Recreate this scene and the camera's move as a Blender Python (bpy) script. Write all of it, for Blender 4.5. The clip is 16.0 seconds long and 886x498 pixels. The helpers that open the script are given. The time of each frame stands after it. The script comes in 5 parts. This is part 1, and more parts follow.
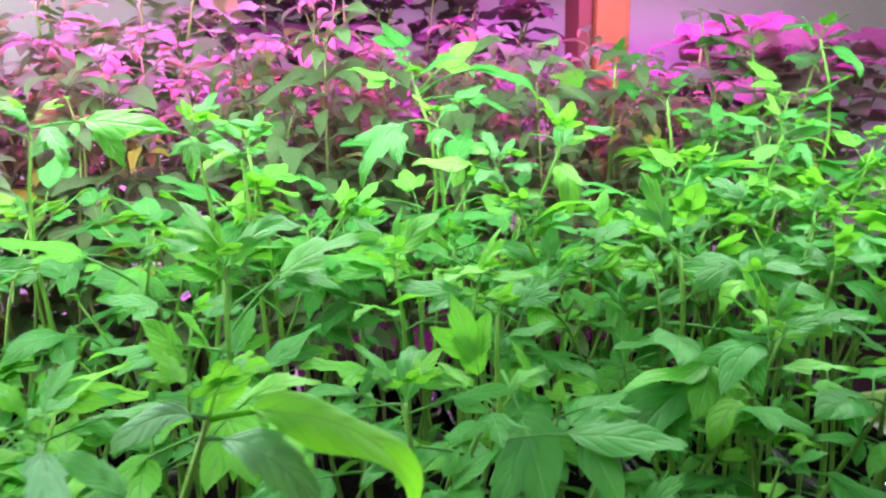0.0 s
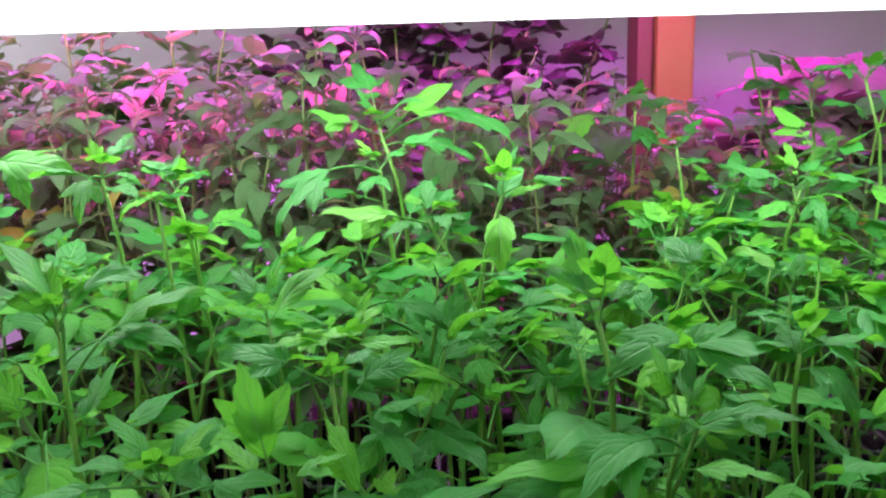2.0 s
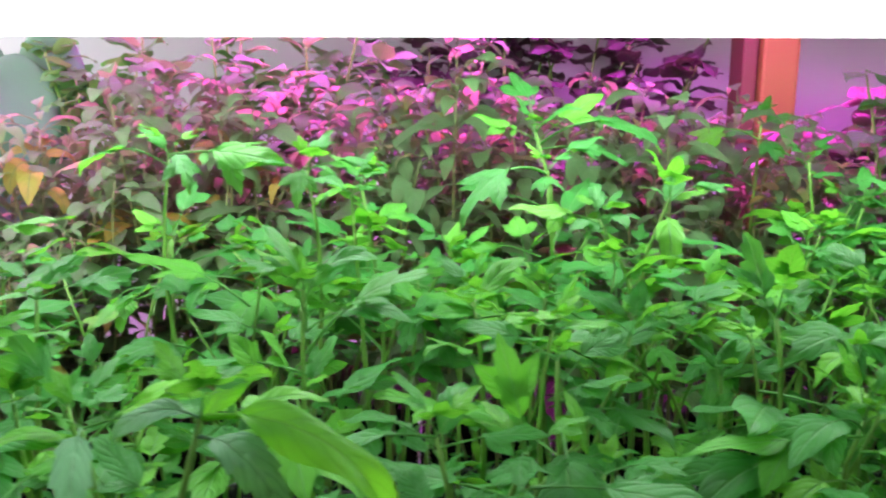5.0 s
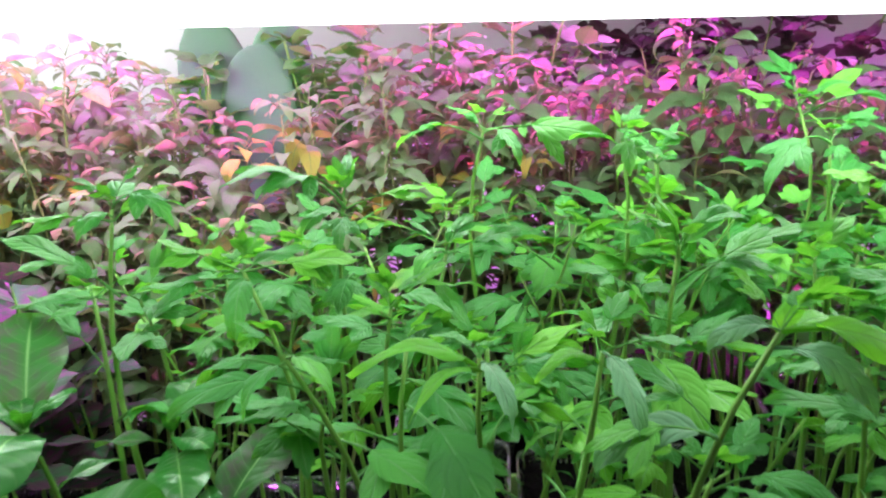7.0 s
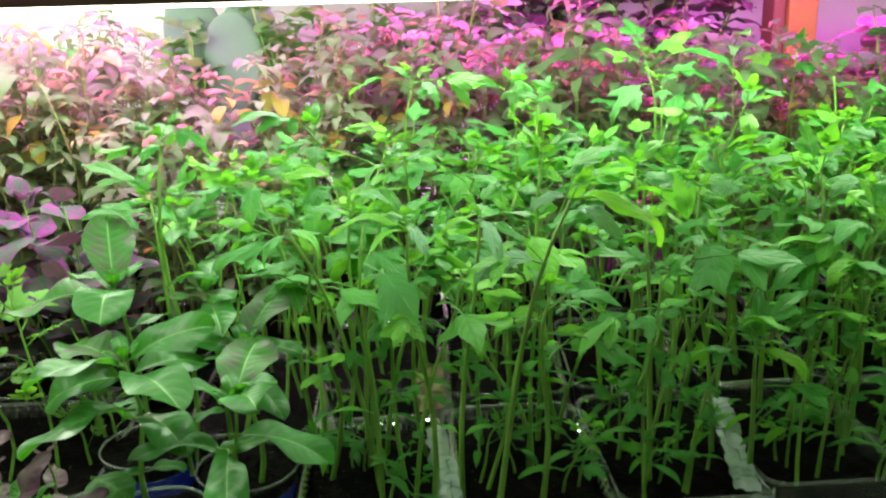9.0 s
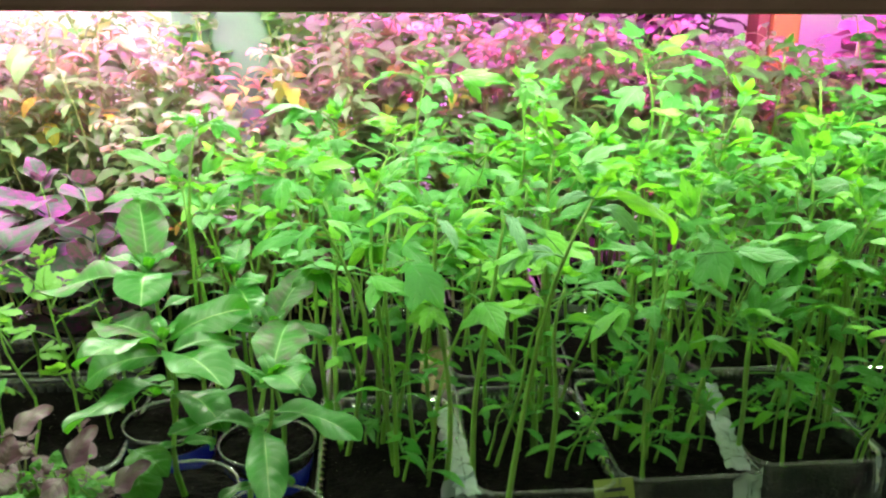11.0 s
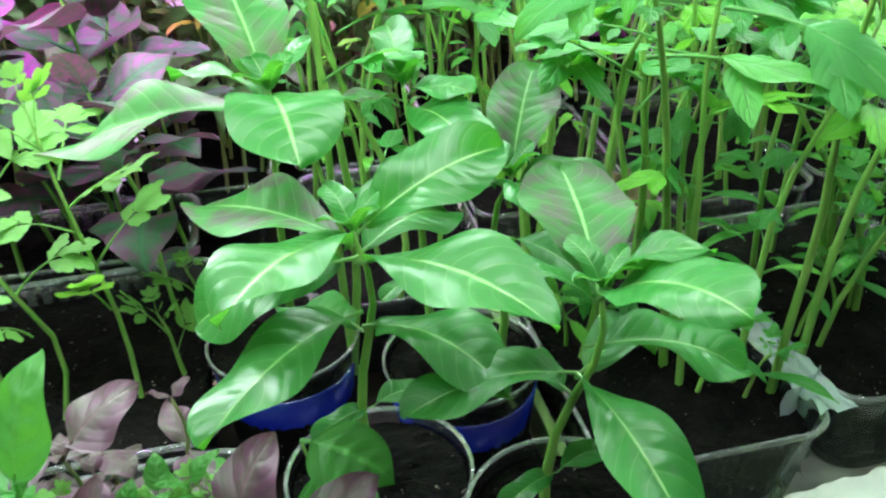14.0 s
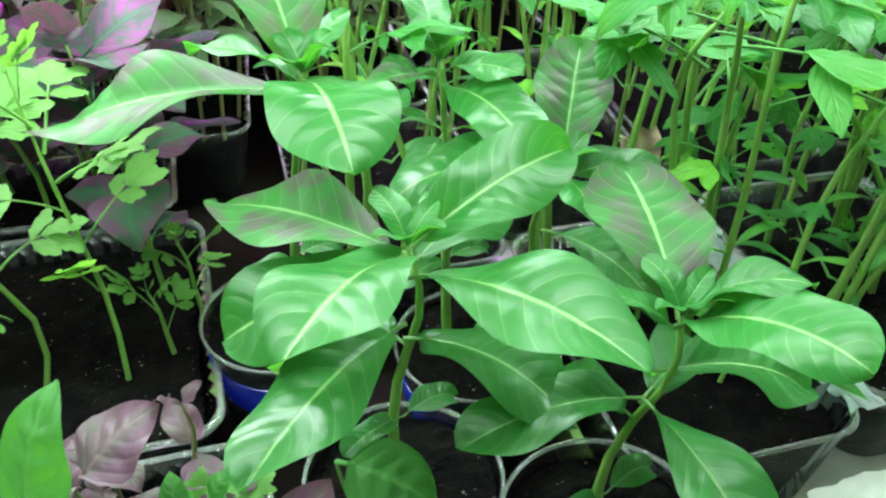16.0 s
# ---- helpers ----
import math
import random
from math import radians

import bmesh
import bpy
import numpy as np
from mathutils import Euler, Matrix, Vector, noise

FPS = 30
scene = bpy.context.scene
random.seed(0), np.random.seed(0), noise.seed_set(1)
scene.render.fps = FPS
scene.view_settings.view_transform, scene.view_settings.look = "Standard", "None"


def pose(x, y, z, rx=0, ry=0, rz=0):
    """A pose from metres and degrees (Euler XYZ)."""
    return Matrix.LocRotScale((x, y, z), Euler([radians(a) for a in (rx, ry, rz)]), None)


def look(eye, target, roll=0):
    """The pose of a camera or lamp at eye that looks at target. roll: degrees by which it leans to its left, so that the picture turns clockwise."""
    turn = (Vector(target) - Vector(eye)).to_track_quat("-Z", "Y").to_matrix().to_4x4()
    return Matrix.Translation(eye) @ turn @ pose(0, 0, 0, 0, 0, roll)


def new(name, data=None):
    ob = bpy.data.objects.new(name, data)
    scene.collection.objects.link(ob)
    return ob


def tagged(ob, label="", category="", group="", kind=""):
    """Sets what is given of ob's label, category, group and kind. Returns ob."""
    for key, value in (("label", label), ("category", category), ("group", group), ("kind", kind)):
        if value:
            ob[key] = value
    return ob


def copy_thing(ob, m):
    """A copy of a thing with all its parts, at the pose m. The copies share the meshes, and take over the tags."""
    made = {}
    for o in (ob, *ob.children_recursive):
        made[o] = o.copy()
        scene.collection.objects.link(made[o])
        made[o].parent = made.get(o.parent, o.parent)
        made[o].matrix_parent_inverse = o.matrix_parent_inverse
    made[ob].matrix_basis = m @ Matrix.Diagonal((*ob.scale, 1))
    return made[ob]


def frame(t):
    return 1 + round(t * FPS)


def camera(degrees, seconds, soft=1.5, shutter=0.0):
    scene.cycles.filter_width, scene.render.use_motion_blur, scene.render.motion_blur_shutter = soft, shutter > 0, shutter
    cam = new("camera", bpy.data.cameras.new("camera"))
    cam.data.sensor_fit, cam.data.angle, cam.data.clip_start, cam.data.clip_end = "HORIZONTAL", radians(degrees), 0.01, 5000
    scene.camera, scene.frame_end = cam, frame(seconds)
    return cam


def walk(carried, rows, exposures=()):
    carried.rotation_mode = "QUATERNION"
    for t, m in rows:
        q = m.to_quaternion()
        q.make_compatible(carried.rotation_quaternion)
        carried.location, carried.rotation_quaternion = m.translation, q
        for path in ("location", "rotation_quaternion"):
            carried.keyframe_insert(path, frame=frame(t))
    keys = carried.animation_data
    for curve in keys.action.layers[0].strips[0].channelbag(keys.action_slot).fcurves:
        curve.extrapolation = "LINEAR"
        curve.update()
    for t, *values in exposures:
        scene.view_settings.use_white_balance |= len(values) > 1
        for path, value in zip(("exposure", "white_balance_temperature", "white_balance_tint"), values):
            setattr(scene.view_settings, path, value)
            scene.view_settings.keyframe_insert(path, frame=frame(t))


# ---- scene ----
cam = camera(52.5, 16.0, 2.2, 0.5)
METRES, EYE, TILT, LEAN, TURN = 1.3, 0.43, -16.0, 1.25, -12.0
ROWS = [
    (0.0, 0.0, 0.0, 0.0, 0.0, 0.0, 0.0),
    (0.5, 0.0174, 0.0347, 0.0049, 2.14, 0.52, -1.87),
    (1.0, 0.0373, 0.0498, 0.0098, 5.32, 1.55, -2.64),
    (1.5, 0.0711, 0.0465, 0.0126, 8.22, 2.54, -2.36),
    (2.0, 0.0969, 0.0455, 0.0075, 9.75, 2.72, -2.36),
    (2.5, 0.0961, 0.0478, -0.0016, 10.28, 2.43, -2.89),
    (3.0, 0.0897, 0.0446, -0.0021, 10.06, 2.1, -3.38),
    (5.5, 0.0097, -0.0135, -0.0072, 12.37, 3.07, -4.89),
    (6.0, -0.0329, -0.0249, -0.0156, 13.2, 2.82, -4.94),
    (6.5, -0.0676, -0.0373, -0.024, 14.51, 2.43, -4.97),
    (7.0, -0.0719, -0.0647, -0.0288, 15.1, 2.17, -4.42),
    (7.5, -0.0553, -0.1148, -0.0376, 14.71, 1.91, -3.69),
    (8.0, -0.0411, -0.1733, -0.0439, 13.6, 0.96, -3.15),
    (8.5, -0.0255, -0.2147, -0.0492, 12.45, -0.33, -2.75),
    (11.0, -0.0472, -0.2767, -0.0463, 9.48, -2.42, -4.31),
    (11.5, -0.1024, -0.2546, -0.0549, 9.57, -3.1, -3.54),
    (12.0, -0.1795, -0.214, -0.0613, 11.61, -6.34, -3.34),
    (12.5, -0.2328, -0.159, -0.0674, 11.38, -9.97, -1.82),
    (13.0, -0.2444, -0.1163, -0.0787, 8.5, -12.93, -0.3),
    (13.5, -0.2394, -0.0786, -0.0764, 4.99, -14.36, 0.66),
    (14.0, -0.2397, -0.0476, -0.0697, 2.51, -15.47, 0.81),
    (14.5, -0.2594, -0.028, -0.0674, 1.27, -17.65, 0.2),
    (15.0, -0.2724, -0.0136, -0.0592, 0.16, -19.98, -0.69),
    (15.5, -0.2698, -0.0065, -0.0558, -1.22, -21.12, -1.17),
    (16.0, -0.2727, -0.0162, -0.0529, -1.08, -20.96, -1.68),
]
walk(cam, [(t, pose(0, 0, EYE, TILT, LEAN, TURN) @ pose(METRES * x, METRES * y, METRES * z, 90 + pitch, roll, yaw)) for t, x, y, z, yaw, pitch, roll in ROWS],
     [(0.0, -0.02, 6300, 12), (0.5, -0.12, 6300, 12), (1.0, -0.36, 6250, 12), (1.5, -0.64, 6200, 13), (2.5, -0.70, 6150, 13), (3.0, -0.62, 6200, 13), (5.5, -0.54, 6250, 12), (7.0, -0.48, 6250, 12), (8.0, -0.44, 6350, 12),
      (8.5, -0.30, 6700, 9), (11.0, 0.40, 7450, 0), (12.0, 0.28, 6600, 7), (12.5, 0.40, 6150, 12), (13.5, 0.75, 6000, 13), (14.5, 0.77, 5950, 14), (16.0, 0.78, 5950, 14)])

# ---- light ----
world = bpy.data.worlds.new("room_dark")
scene.world = world
world.use_nodes = True
world.node_tree.nodes["Background"].inputs[0].default_value = (0.5, 0.55, 0.6, 1)
world.node_tree.nodes["Background"].inputs[1].default_value = 0.05


def area_lamp(name, m, sx, sy, watts, colour):
    data = bpy.data.lights.new(name, "AREA")
    data.shape, data.size, data.size_y, data.energy, data.color = "RECTANGLE", sx, sy, watts, colour
    ob = new(name, data)
    ob.matrix_world = m
    return ob


WHITE = (0.83, 1.0, 0.80)
MAGENTA = (0.96, 0.07, 1.0)
area_lamp("tube_light_back", look((0.0, 0.566, 0.4415), (0.0, 0.40, 0.20)), 1.5, 0.024, 7.6, WHITE)
area_lamp("tube_light_rear", look((0.0, 0.606, 0.4400), (0.0, 0.90, 0.22)), 1.5, 0.024, 3.5, WHITE)
# Added tube, out of view, lighting the front plants from above.
area_lamp("fill_light_front", look((-0.18, 0.27, 0.469), (-0.18, 0.27, 0.0)), 1.5, 0.024, 1.3, WHITE)
# Extra unseen tube, added to brighten the periwinkles at front left.
area_lamp("fill_light_corner", look((-0.46, 0.215, 0.469), (-0.46, 0.215, 0.0)), 0.75, 0.024, 1.1, WHITE)
area_lamp("ceiling_light", look((-0.3, -1.3, 1.80), (-0.1, 0.3, 0.2)), 0.45, 0.45, 2.8, (0.93, 0.98, 0.98))
# Added lamp hidden above: whitens the wall and plants at back left.
area_lamp("fill_light_left", look((-0.85, 1.10, 0.70), (-0.80, 1.14, 0.0)), 0.9, 0.03, 10.5, (0.95, 0.98, 0.97))
left_light = area_lamp("grow_light_left", look((-0.50, 0.70, 0.60), (-0.48, 0.74, 0.0)), 0.80, 0.05, 9.0, MAGENTA)
left_light.data.spread = radians(90)
grow_light = area_lamp("grow_light_magenta", look((0.27, 0.93, 0.600), (0.27, 1.035, 0.10)) @ pose(0, 0, 0, 0, 0, 9), 1.0, 0.05, 18.5, MAGENTA)
grow_light.data.spread = radians(104)

# ---- materials ----


class Nodes:
    def __init__(self, name):
        self.m = bpy.data.materials.new(name)
        self.m.use_nodes = True
        self.t = self.m.node_tree
        self.t.nodes.clear()
        self.out = self.t.nodes.new("ShaderNodeOutputMaterial")

    def add(self, kind, **values):
        n = self.t.nodes.new("ShaderNode" + kind)
        for k, v in values.items():
            setattr(n, k, v)
        return n

    def put(self, socket, value):
        if hasattr(value, "is_output"):
            self.t.links.new(value, socket)
        else:
            socket.default_value = value

    def math(self, op, a, b=0.0, c=0.0):
        n = self.add("Math", operation=op)
        for s, v in zip(n.inputs, (a, b, c)):
            self.put(s, v)
        return n.outputs[0]

    def mix(self, f, a, b):
        n = self.add("Mix", data_type="RGBA")
        self.put(n.inputs[0], f)
        self.put(n.inputs[6], a)
        self.put(n.inputs[7], b)
        return n.outputs[2]

    def noise(self, scale, detail=3.0, where=None):
        n = self.add("TexNoise")
        n.inputs["Scale"].default_value, n.inputs["Detail"].default_value = scale, detail
        self.put(n.inputs["Vector"], where or self.add("TexCoord").outputs["Object"])
        return n.outputs[0]

    def ramp(self, x, lo, hi):
        n = self.add("MapRange")
        self.put(n.inputs[0], x)
        n.inputs[1].default_value, n.inputs[2].default_value = lo, hi
        return n.outputs[0]

    def bump(self, height, strength, distance):
        n = self.add("Bump")
        n.inputs["Strength"].default_value, n.inputs["Distance"].default_value = strength, distance
        self.put(n.inputs["Height"], height)
        return n.outputs[0]

    def principled(self, colour, rough, **more):
        n = self.add("BsdfPrincipled")
        self.put(n.inputs["Base Color"], colour)
        self.put(n.inputs["Roughness"], rough)
        for k, v in more.items():
            self.put(n.inputs[k.replace("_", " ")], v)
        return n.outputs[0]

    def done(self, shader):
        self.t.links.new(shader, self.out.inputs[0])
        return self.m


def rgb(r, g, b):
    return (r, g, b, 1.0)


def leaf_material(name, top, pale, through_colour, veins=7.0, rough=0.45, sheen=0.5, blotch=None, vein_width=0.05, through_part=0.42, young=None, relief=0.3, vein_tone=0.14, rare=0.72, fine=0.14):
    """Leaf blade: midrib and side veins from the blade's own coordinates, a slight change from leaf to leaf, and light that shines through."""
    k = Nodes(name)
    uv = k.add("SeparateXYZ")
    k.put(uv.inputs[0], k.add("UVMap").outputs[0])
    u, v = uv.outputs[0], uv.outputs[1]
    side = k.math("ABSOLUTE", k.math("SUBTRACT", v, 0.5))
    wob = k.noise(60.0, 2.0)
    rib = k.math("SUBTRACT", 1.0, k.ramp(side, 0.01, vein_width))
    sweep = k.math("ADD", k.math("MULTIPLY", side, 1.9), k.math("MULTIPLY", k.math("MULTIPLY", side, side), 3.4))
    stripe = k.math("FRACT", k.math("ADD", k.math("SUBTRACT", k.math("MULTIPLY", u, veins), sweep), k.math("MULTIPLY", wob, 0.35)))
    dist = k.math("ABSOLUTE", k.math("SUBTRACT", stripe, 0.5))
    vein = k.math("SUBTRACT", 1.0, k.ramp(dist, 0.02, fine))
    line = k.math("MAXIMUM", rib, k.math("MULTIPLY", vein, 0.45))
    rnd = k.add("ObjectInfo").outputs["Random"]
    tone = k.math("ADD", k.math("MULTIPLY", rnd, 0.55), k.math("MULTIPLY", k.noise(35.0), 0.45))
    base = k.mix(tone, rgb(*[c * 0.72 for c in top]), rgb(*[c * 1.28 for c in top]))
    if young:
        base = k.mix(k.ramp(rnd, rare, 1.0), base, rgb(*young))
    if blotch:
        f = k.math("MULTIPLY", k.ramp(k.noise(110.0, 4.0), 0.42, 0.56), k.math("SUBTRACT", 1.0, k.math("MULTIPLY", line, 1.0)))
        f = k.math("MULTIPLY", f, k.ramp(side, 0.03, 0.2))
        base = k.mix(f, base, rgb(*blotch))
    base = k.mix(k.math("MULTIPLY", k.math("MAXIMUM", rib, k.math("MULTIPLY", vein, vein_tone)), 0.75), base, rgb(*pale))
    groove = k.math("SUBTRACT", 1.0, k.ramp(dist, 0.0, 0.30))
    height = k.math("ADD", k.math("MULTIPLY", groove, -0.5), k.math("ADD", k.math("MULTIPLY", rib, -0.8), k.math("ADD", k.math("MULTIPLY", k.noise(500.0), 0.2), k.math("MULTIPLY", k.noise(120.0), 0.8))))
    normal = k.bump(height, relief, 0.0009)
    body = k.principled(base, k.math("ADD", rough, k.math("MULTIPLY", k.noise(90.0), 0.12)), Normal=normal, Specular_IOR_Level=sheen)
    thr = k.add("BsdfTranslucent")
    k.put(thr.inputs[0], k.mix(k.math("MULTIPLY", line, 0.5), rgb(*through_colour), rgb(*[c * 0.45 for c in through_colour])))
    k.put(thr.inputs[1], normal)
    both = k.add("MixShader")
    both.inputs[0].default_value = through_part
    k.t.links.new(body, both.inputs[1])
    k.t.links.new(thr.outputs[0], both.inputs[2])
    return k.done(both.outputs[0])


def plain_material(name, a, b, rough=0.6, scale=20.0, bump_scale=0.0, bump=0.2, distance=0.002, **more):
    k = Nodes(name)
    c = k.mix(k.ramp(k.noise(scale, 5.0), 0.3, 0.7), rgb(*a), rgb(*b))
    if bump_scale:
        more["Normal"] = k.bump(k.noise(bump_scale, 6.0), bump, distance)
    return k.done(k.principled(c, rough, **more))


def clear_plastic(name, tint, body=0.12, rough=0.12):
    """Thin clear plastic: mostly see-through, with gloss and a faint milky body."""
    k = Nodes(name)
    see = k.add("BsdfTransparent")
    see.inputs[0].default_value = rgb(*tint)
    milk = k.principled(rgb(*[0.75 * c for c in tint]), rough, Specular_IOR_Level=0.8)
    gloss = k.add("BsdfGlossy")
    gloss.inputs["Roughness"].default_value = rough
    f = k.add("LayerWeight")
    f.inputs[0].default_value = 0.35
    one, two = k.add("MixShader"), k.add("MixShader")
    one.inputs[0].default_value = body
    k.t.links.new(see.outputs[0], one.inputs[1])
    k.t.links.new(milk, one.inputs[2])
    k.t.links.new(k.math("MULTIPLY", f.outputs["Fresnel"], 0.85), two.inputs[0])
    k.t.links.new(one.outputs[0], two.inputs[1])
    k.t.links.new(gloss.outputs[0], two.inputs[2])
    return k.done(two.outputs[0])


def glow_material(name, colour, strength):
    k = Nodes(name)
    e = k.add("Emission")
    e.inputs[0].default_value, e.inputs[1].default_value = rgb(*colour), strength
    return k.done(e.outputs[0])


M_TOMATO = leaf_material("tomato_leaf", (0.042, 0.236, 0.046), (0.17, 0.41, 0.12), (0.22, 0.64, 0.045), 5.0, 0.43, 0.34, young=(0.16, 0.46, 0.03), through_part=0.33, relief=0.6, vein_tone=0.06, rare=0.55)
M_YOUNG = leaf_material("young_tomato_leaf", (0.125, 0.415, 0.030), (0.22, 0.48, 0.08), (0.30, 0.73, 0.04), 6.0, 0.42, 0.35, through_part=0.62, relief=0.35, vein_tone=0.12)
# Pale bluish green puts the highlight on the foremost leaves into their colour.
M_PALE_LIT = leaf_material("pale_lit_tomato_leaf", (0.110, 0.280, 0.145), (0.18, 0.38, 0.20), (0.20, 0.52, 0.10), 6.0, 0.50, 0.6, through_part=0.25, relief=0.7, vein_tone=0.10)
M_PEPPER = leaf_material("seedling_leaf", (0.105, 0.205, 0.090), (0.18, 0.27, 0.14), (0.46, 0.42, 0.22), 6.0, 0.55, 0.15, young=(0.38, 0.30, 0.04), through_part=0.42, rare=0.90)
M_VINCA = leaf_material("periwinkle_leaf", (0.024, 0.156, 0.026), (0.30, 0.58, 0.18), (0.13, 0.52, 0.03), 9.0, 0.29, 0.50, vein_width=0.024, through_part=0.26, relief=0.30, vein_tone=0.30, fine=0.05)
# Mauve-grey blotches paint the magenta lamp's reflected sheen into the leaf colour.
M_VINCA_MAUVE_SHEEN = leaf_material("mauve_sheen_periwinkle_leaf", (0.032, 0.170, 0.030), (0.30, 0.56, 0.20), (0.18, 0.42, 0.06), 9.0, 0.40, 0.32, blotch=(0.085, 0.078, 0.072), vein_width=0.024, through_part=0.22, relief=0.30, vein_tone=0.30, fine=0.05)
M_BASIL = leaf_material("basil_leaf", (0.060, 0.250, 0.045), (0.14, 0.45, 0.09), (0.18, 0.58, 0.04), 5.0, 0.35, 0.4, relief=0.5)
M_BUSH = leaf_material("bush_leaf", (0.13, 0.33, 0.11), (0.25, 0.45, 0.2), (0.30, 0.55, 0.12), 5.0, 0.45, 0.3)
M_PURPLE = leaf_material("purple_basil_leaf", (0.085, 0.078, 0.066), (0.16, 0.08, 0.11), (0.24, 0.14, 0.10), 5.0, 0.36, 0.5, blotch=(0.110, 0.045, 0.088), through_part=0.2, relief=0.4, vein_tone=0.1)
M_SPOT = leaf_material("spotted_leaf", (0.030, 0.075, 0.042), (0.03, 0.13, 0.06), (0.24, 0.12, 0.16), 6.0, 0.48, 0.22, blotch=(0.16, 0.040, 0.14), through_part=0.16, vein_tone=0.4, fine=0.2)
M_HEART = leaf_material("heart_leaf", (0.022, 0.100, 0.042), (0.03, 0.14, 0.06), (0.25, 0.22, 0.12), 6.0, 0.44, 0.3, blotch=(0.10, 0.03, 0.085), through_part=0.2)
M_LOBED = leaf_material("lobed_leaf", (0.130, 0.320, 0.070), (0.25, 0.48, 0.14), (0.26, 0.58, 0.06), 3.0, 0.5, 0.25)
M_CACTUS = plain_material("cactus_skin", (0.10, 0.25, 0.13), (0.14, 0.31, 0.17), 0.6, 12.0, 150.0, 0.15, Subsurface_Weight=0.05)
M_STEM = plain_material("green_stem", (0.15, 0.36, 0.055), (0.24, 0.44, 0.09), 0.5, 60.0, 400.0, 0.3, 0.0006, Subsurface_Weight=0.15, Subsurface_Radius=(0.004, 0.006, 0.002))
M_STEM_VINCA = plain_material("periwinkle_stem", (0.16, 0.40, 0.06), (0.26, 0.50, 0.10), 0.45, 60.0, 400.0, 0.2, 0.0006, Subsurface_Weight=0.15, Subsurface_Radius=(0.004, 0.006, 0.002))
M_STEM_RED = plain_material("reddish_stem", (0.24, 0.20, 0.09), (0.22, 0.30, 0.10), 0.5, 60.0, 400.0, 0.3, 0.0006)
def soil_material():
    """Near-black damp soil with crumbs, fibres and a few pale grains."""
    k = Nodes("wet_potting_soil")
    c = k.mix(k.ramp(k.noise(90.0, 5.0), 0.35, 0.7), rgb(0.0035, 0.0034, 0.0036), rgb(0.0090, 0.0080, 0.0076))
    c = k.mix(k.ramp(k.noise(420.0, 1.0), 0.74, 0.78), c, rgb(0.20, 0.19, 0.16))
    return k.done(k.principled(c, 0.9, Specular_IOR_Level=0.04, Normal=k.bump(k.noise(260.0, 6.0), 1.0, 0.004)))


M_SOIL = soil_material()
M_CLEAR = clear_plastic("clear_plastic", (0.90, 0.95, 0.94), 0.05, 0.08)
M_BLUE = clear_plastic("blue_plastic", (0.012, 0.025, 0.42), 0.6, 0.15)
M_RIM = clear_plastic("milky_plastic_rim", (0.88, 0.95, 0.94), 0.24, 0.10)
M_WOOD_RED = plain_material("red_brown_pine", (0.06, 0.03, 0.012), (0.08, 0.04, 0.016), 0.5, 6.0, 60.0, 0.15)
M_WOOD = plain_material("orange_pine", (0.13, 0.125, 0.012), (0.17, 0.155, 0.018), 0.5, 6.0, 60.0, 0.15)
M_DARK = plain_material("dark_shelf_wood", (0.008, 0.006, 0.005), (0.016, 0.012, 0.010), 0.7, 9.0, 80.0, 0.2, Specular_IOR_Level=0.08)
M_BOARD = plain_material("brown_shelf_board", (0.24, 0.15, 0.11), (0.32, 0.20, 0.15), 0.55, 9.0, 80.0, 0.2)
M_SHELF = plain_material("pale_shelf_top", (0.42, 0.46, 0.38), (0.52, 0.55, 0.46), 0.35, 14.0, 120.0, 0.1)
M_EDGE = plain_material("pale_green_edge", (0.35, 0.55, 0.16), (0.42, 0.62, 0.22), 0.25, 10.0, 90.0, 0.05)
M_WALL = plain_material("white_wall", (0.70, 0.69, 0.69), (0.78, 0.77, 0.77), 0.8, 3.0, 40.0, 0.1)
M_FLOOR = plain_material("room_floor", (0.20, 0.15, 0.11), (0.26, 0.20, 0.15), 0.5, 4.0)
M_METAL = plain_material("lamp_housing", (0.55, 0.56, 0.56), (0.62, 0.63, 0.63), 0.4, 30.0)
M_YELLOW = plain_material("yellow_plastic", (0.75, 0.55, 0.02), (0.85, 0.66, 0.04), 0.35, 30.0)
M_TUBE = glow_material("lit_white_tube", (0.95, 1.0, 0.90), 6.0)
M_GROW = glow_material("lit_magenta_strip", (1.0, 0.08, 0.8), 8.0)

# ---- mesh tools ----


def part(name, mesh, material, parent=None, label=""):
    """One mesh object under a thing or a part."""
    if isinstance(mesh, bmesh.types.BMesh):
        data = bpy.data.meshes.new(name)
        mesh.to_mesh(data)
        mesh.free()
        mesh = data
    if material and not mesh.materials:
        mesh.materials.append(material)
    ob = new(name, mesh)
    ob.parent = parent
    if label:
        tagged(ob, label)
    return ob


def thing(name, place, label, category, group="", kind=""):
    ob = new(name)
    ob.empty_display_size = 0.02
    ob.matrix_basis = place if isinstance(place, Matrix) else Matrix.Translation(place)
    return tagged(ob, label, category, group, kind)


def smooth(data):
    for p in data.polygons:
        p.use_smooth = True
    return data


def box(size, centre=(0, 0, 0), bevel=0.0, segments=2):
    bm = bmesh.new()
    bmesh.ops.create_cube(bm, size=1.0)
    bmesh.ops.scale(bm, vec=size, verts=bm.verts)
    if bevel:
        bmesh.ops.bevel(bm, geom=bm.edges[:], offset=bevel, segments=segments, affect="EDGES", profile=0.6)
    bmesh.ops.translate(bm, vec=centre, verts=bm.verts)
    return bm


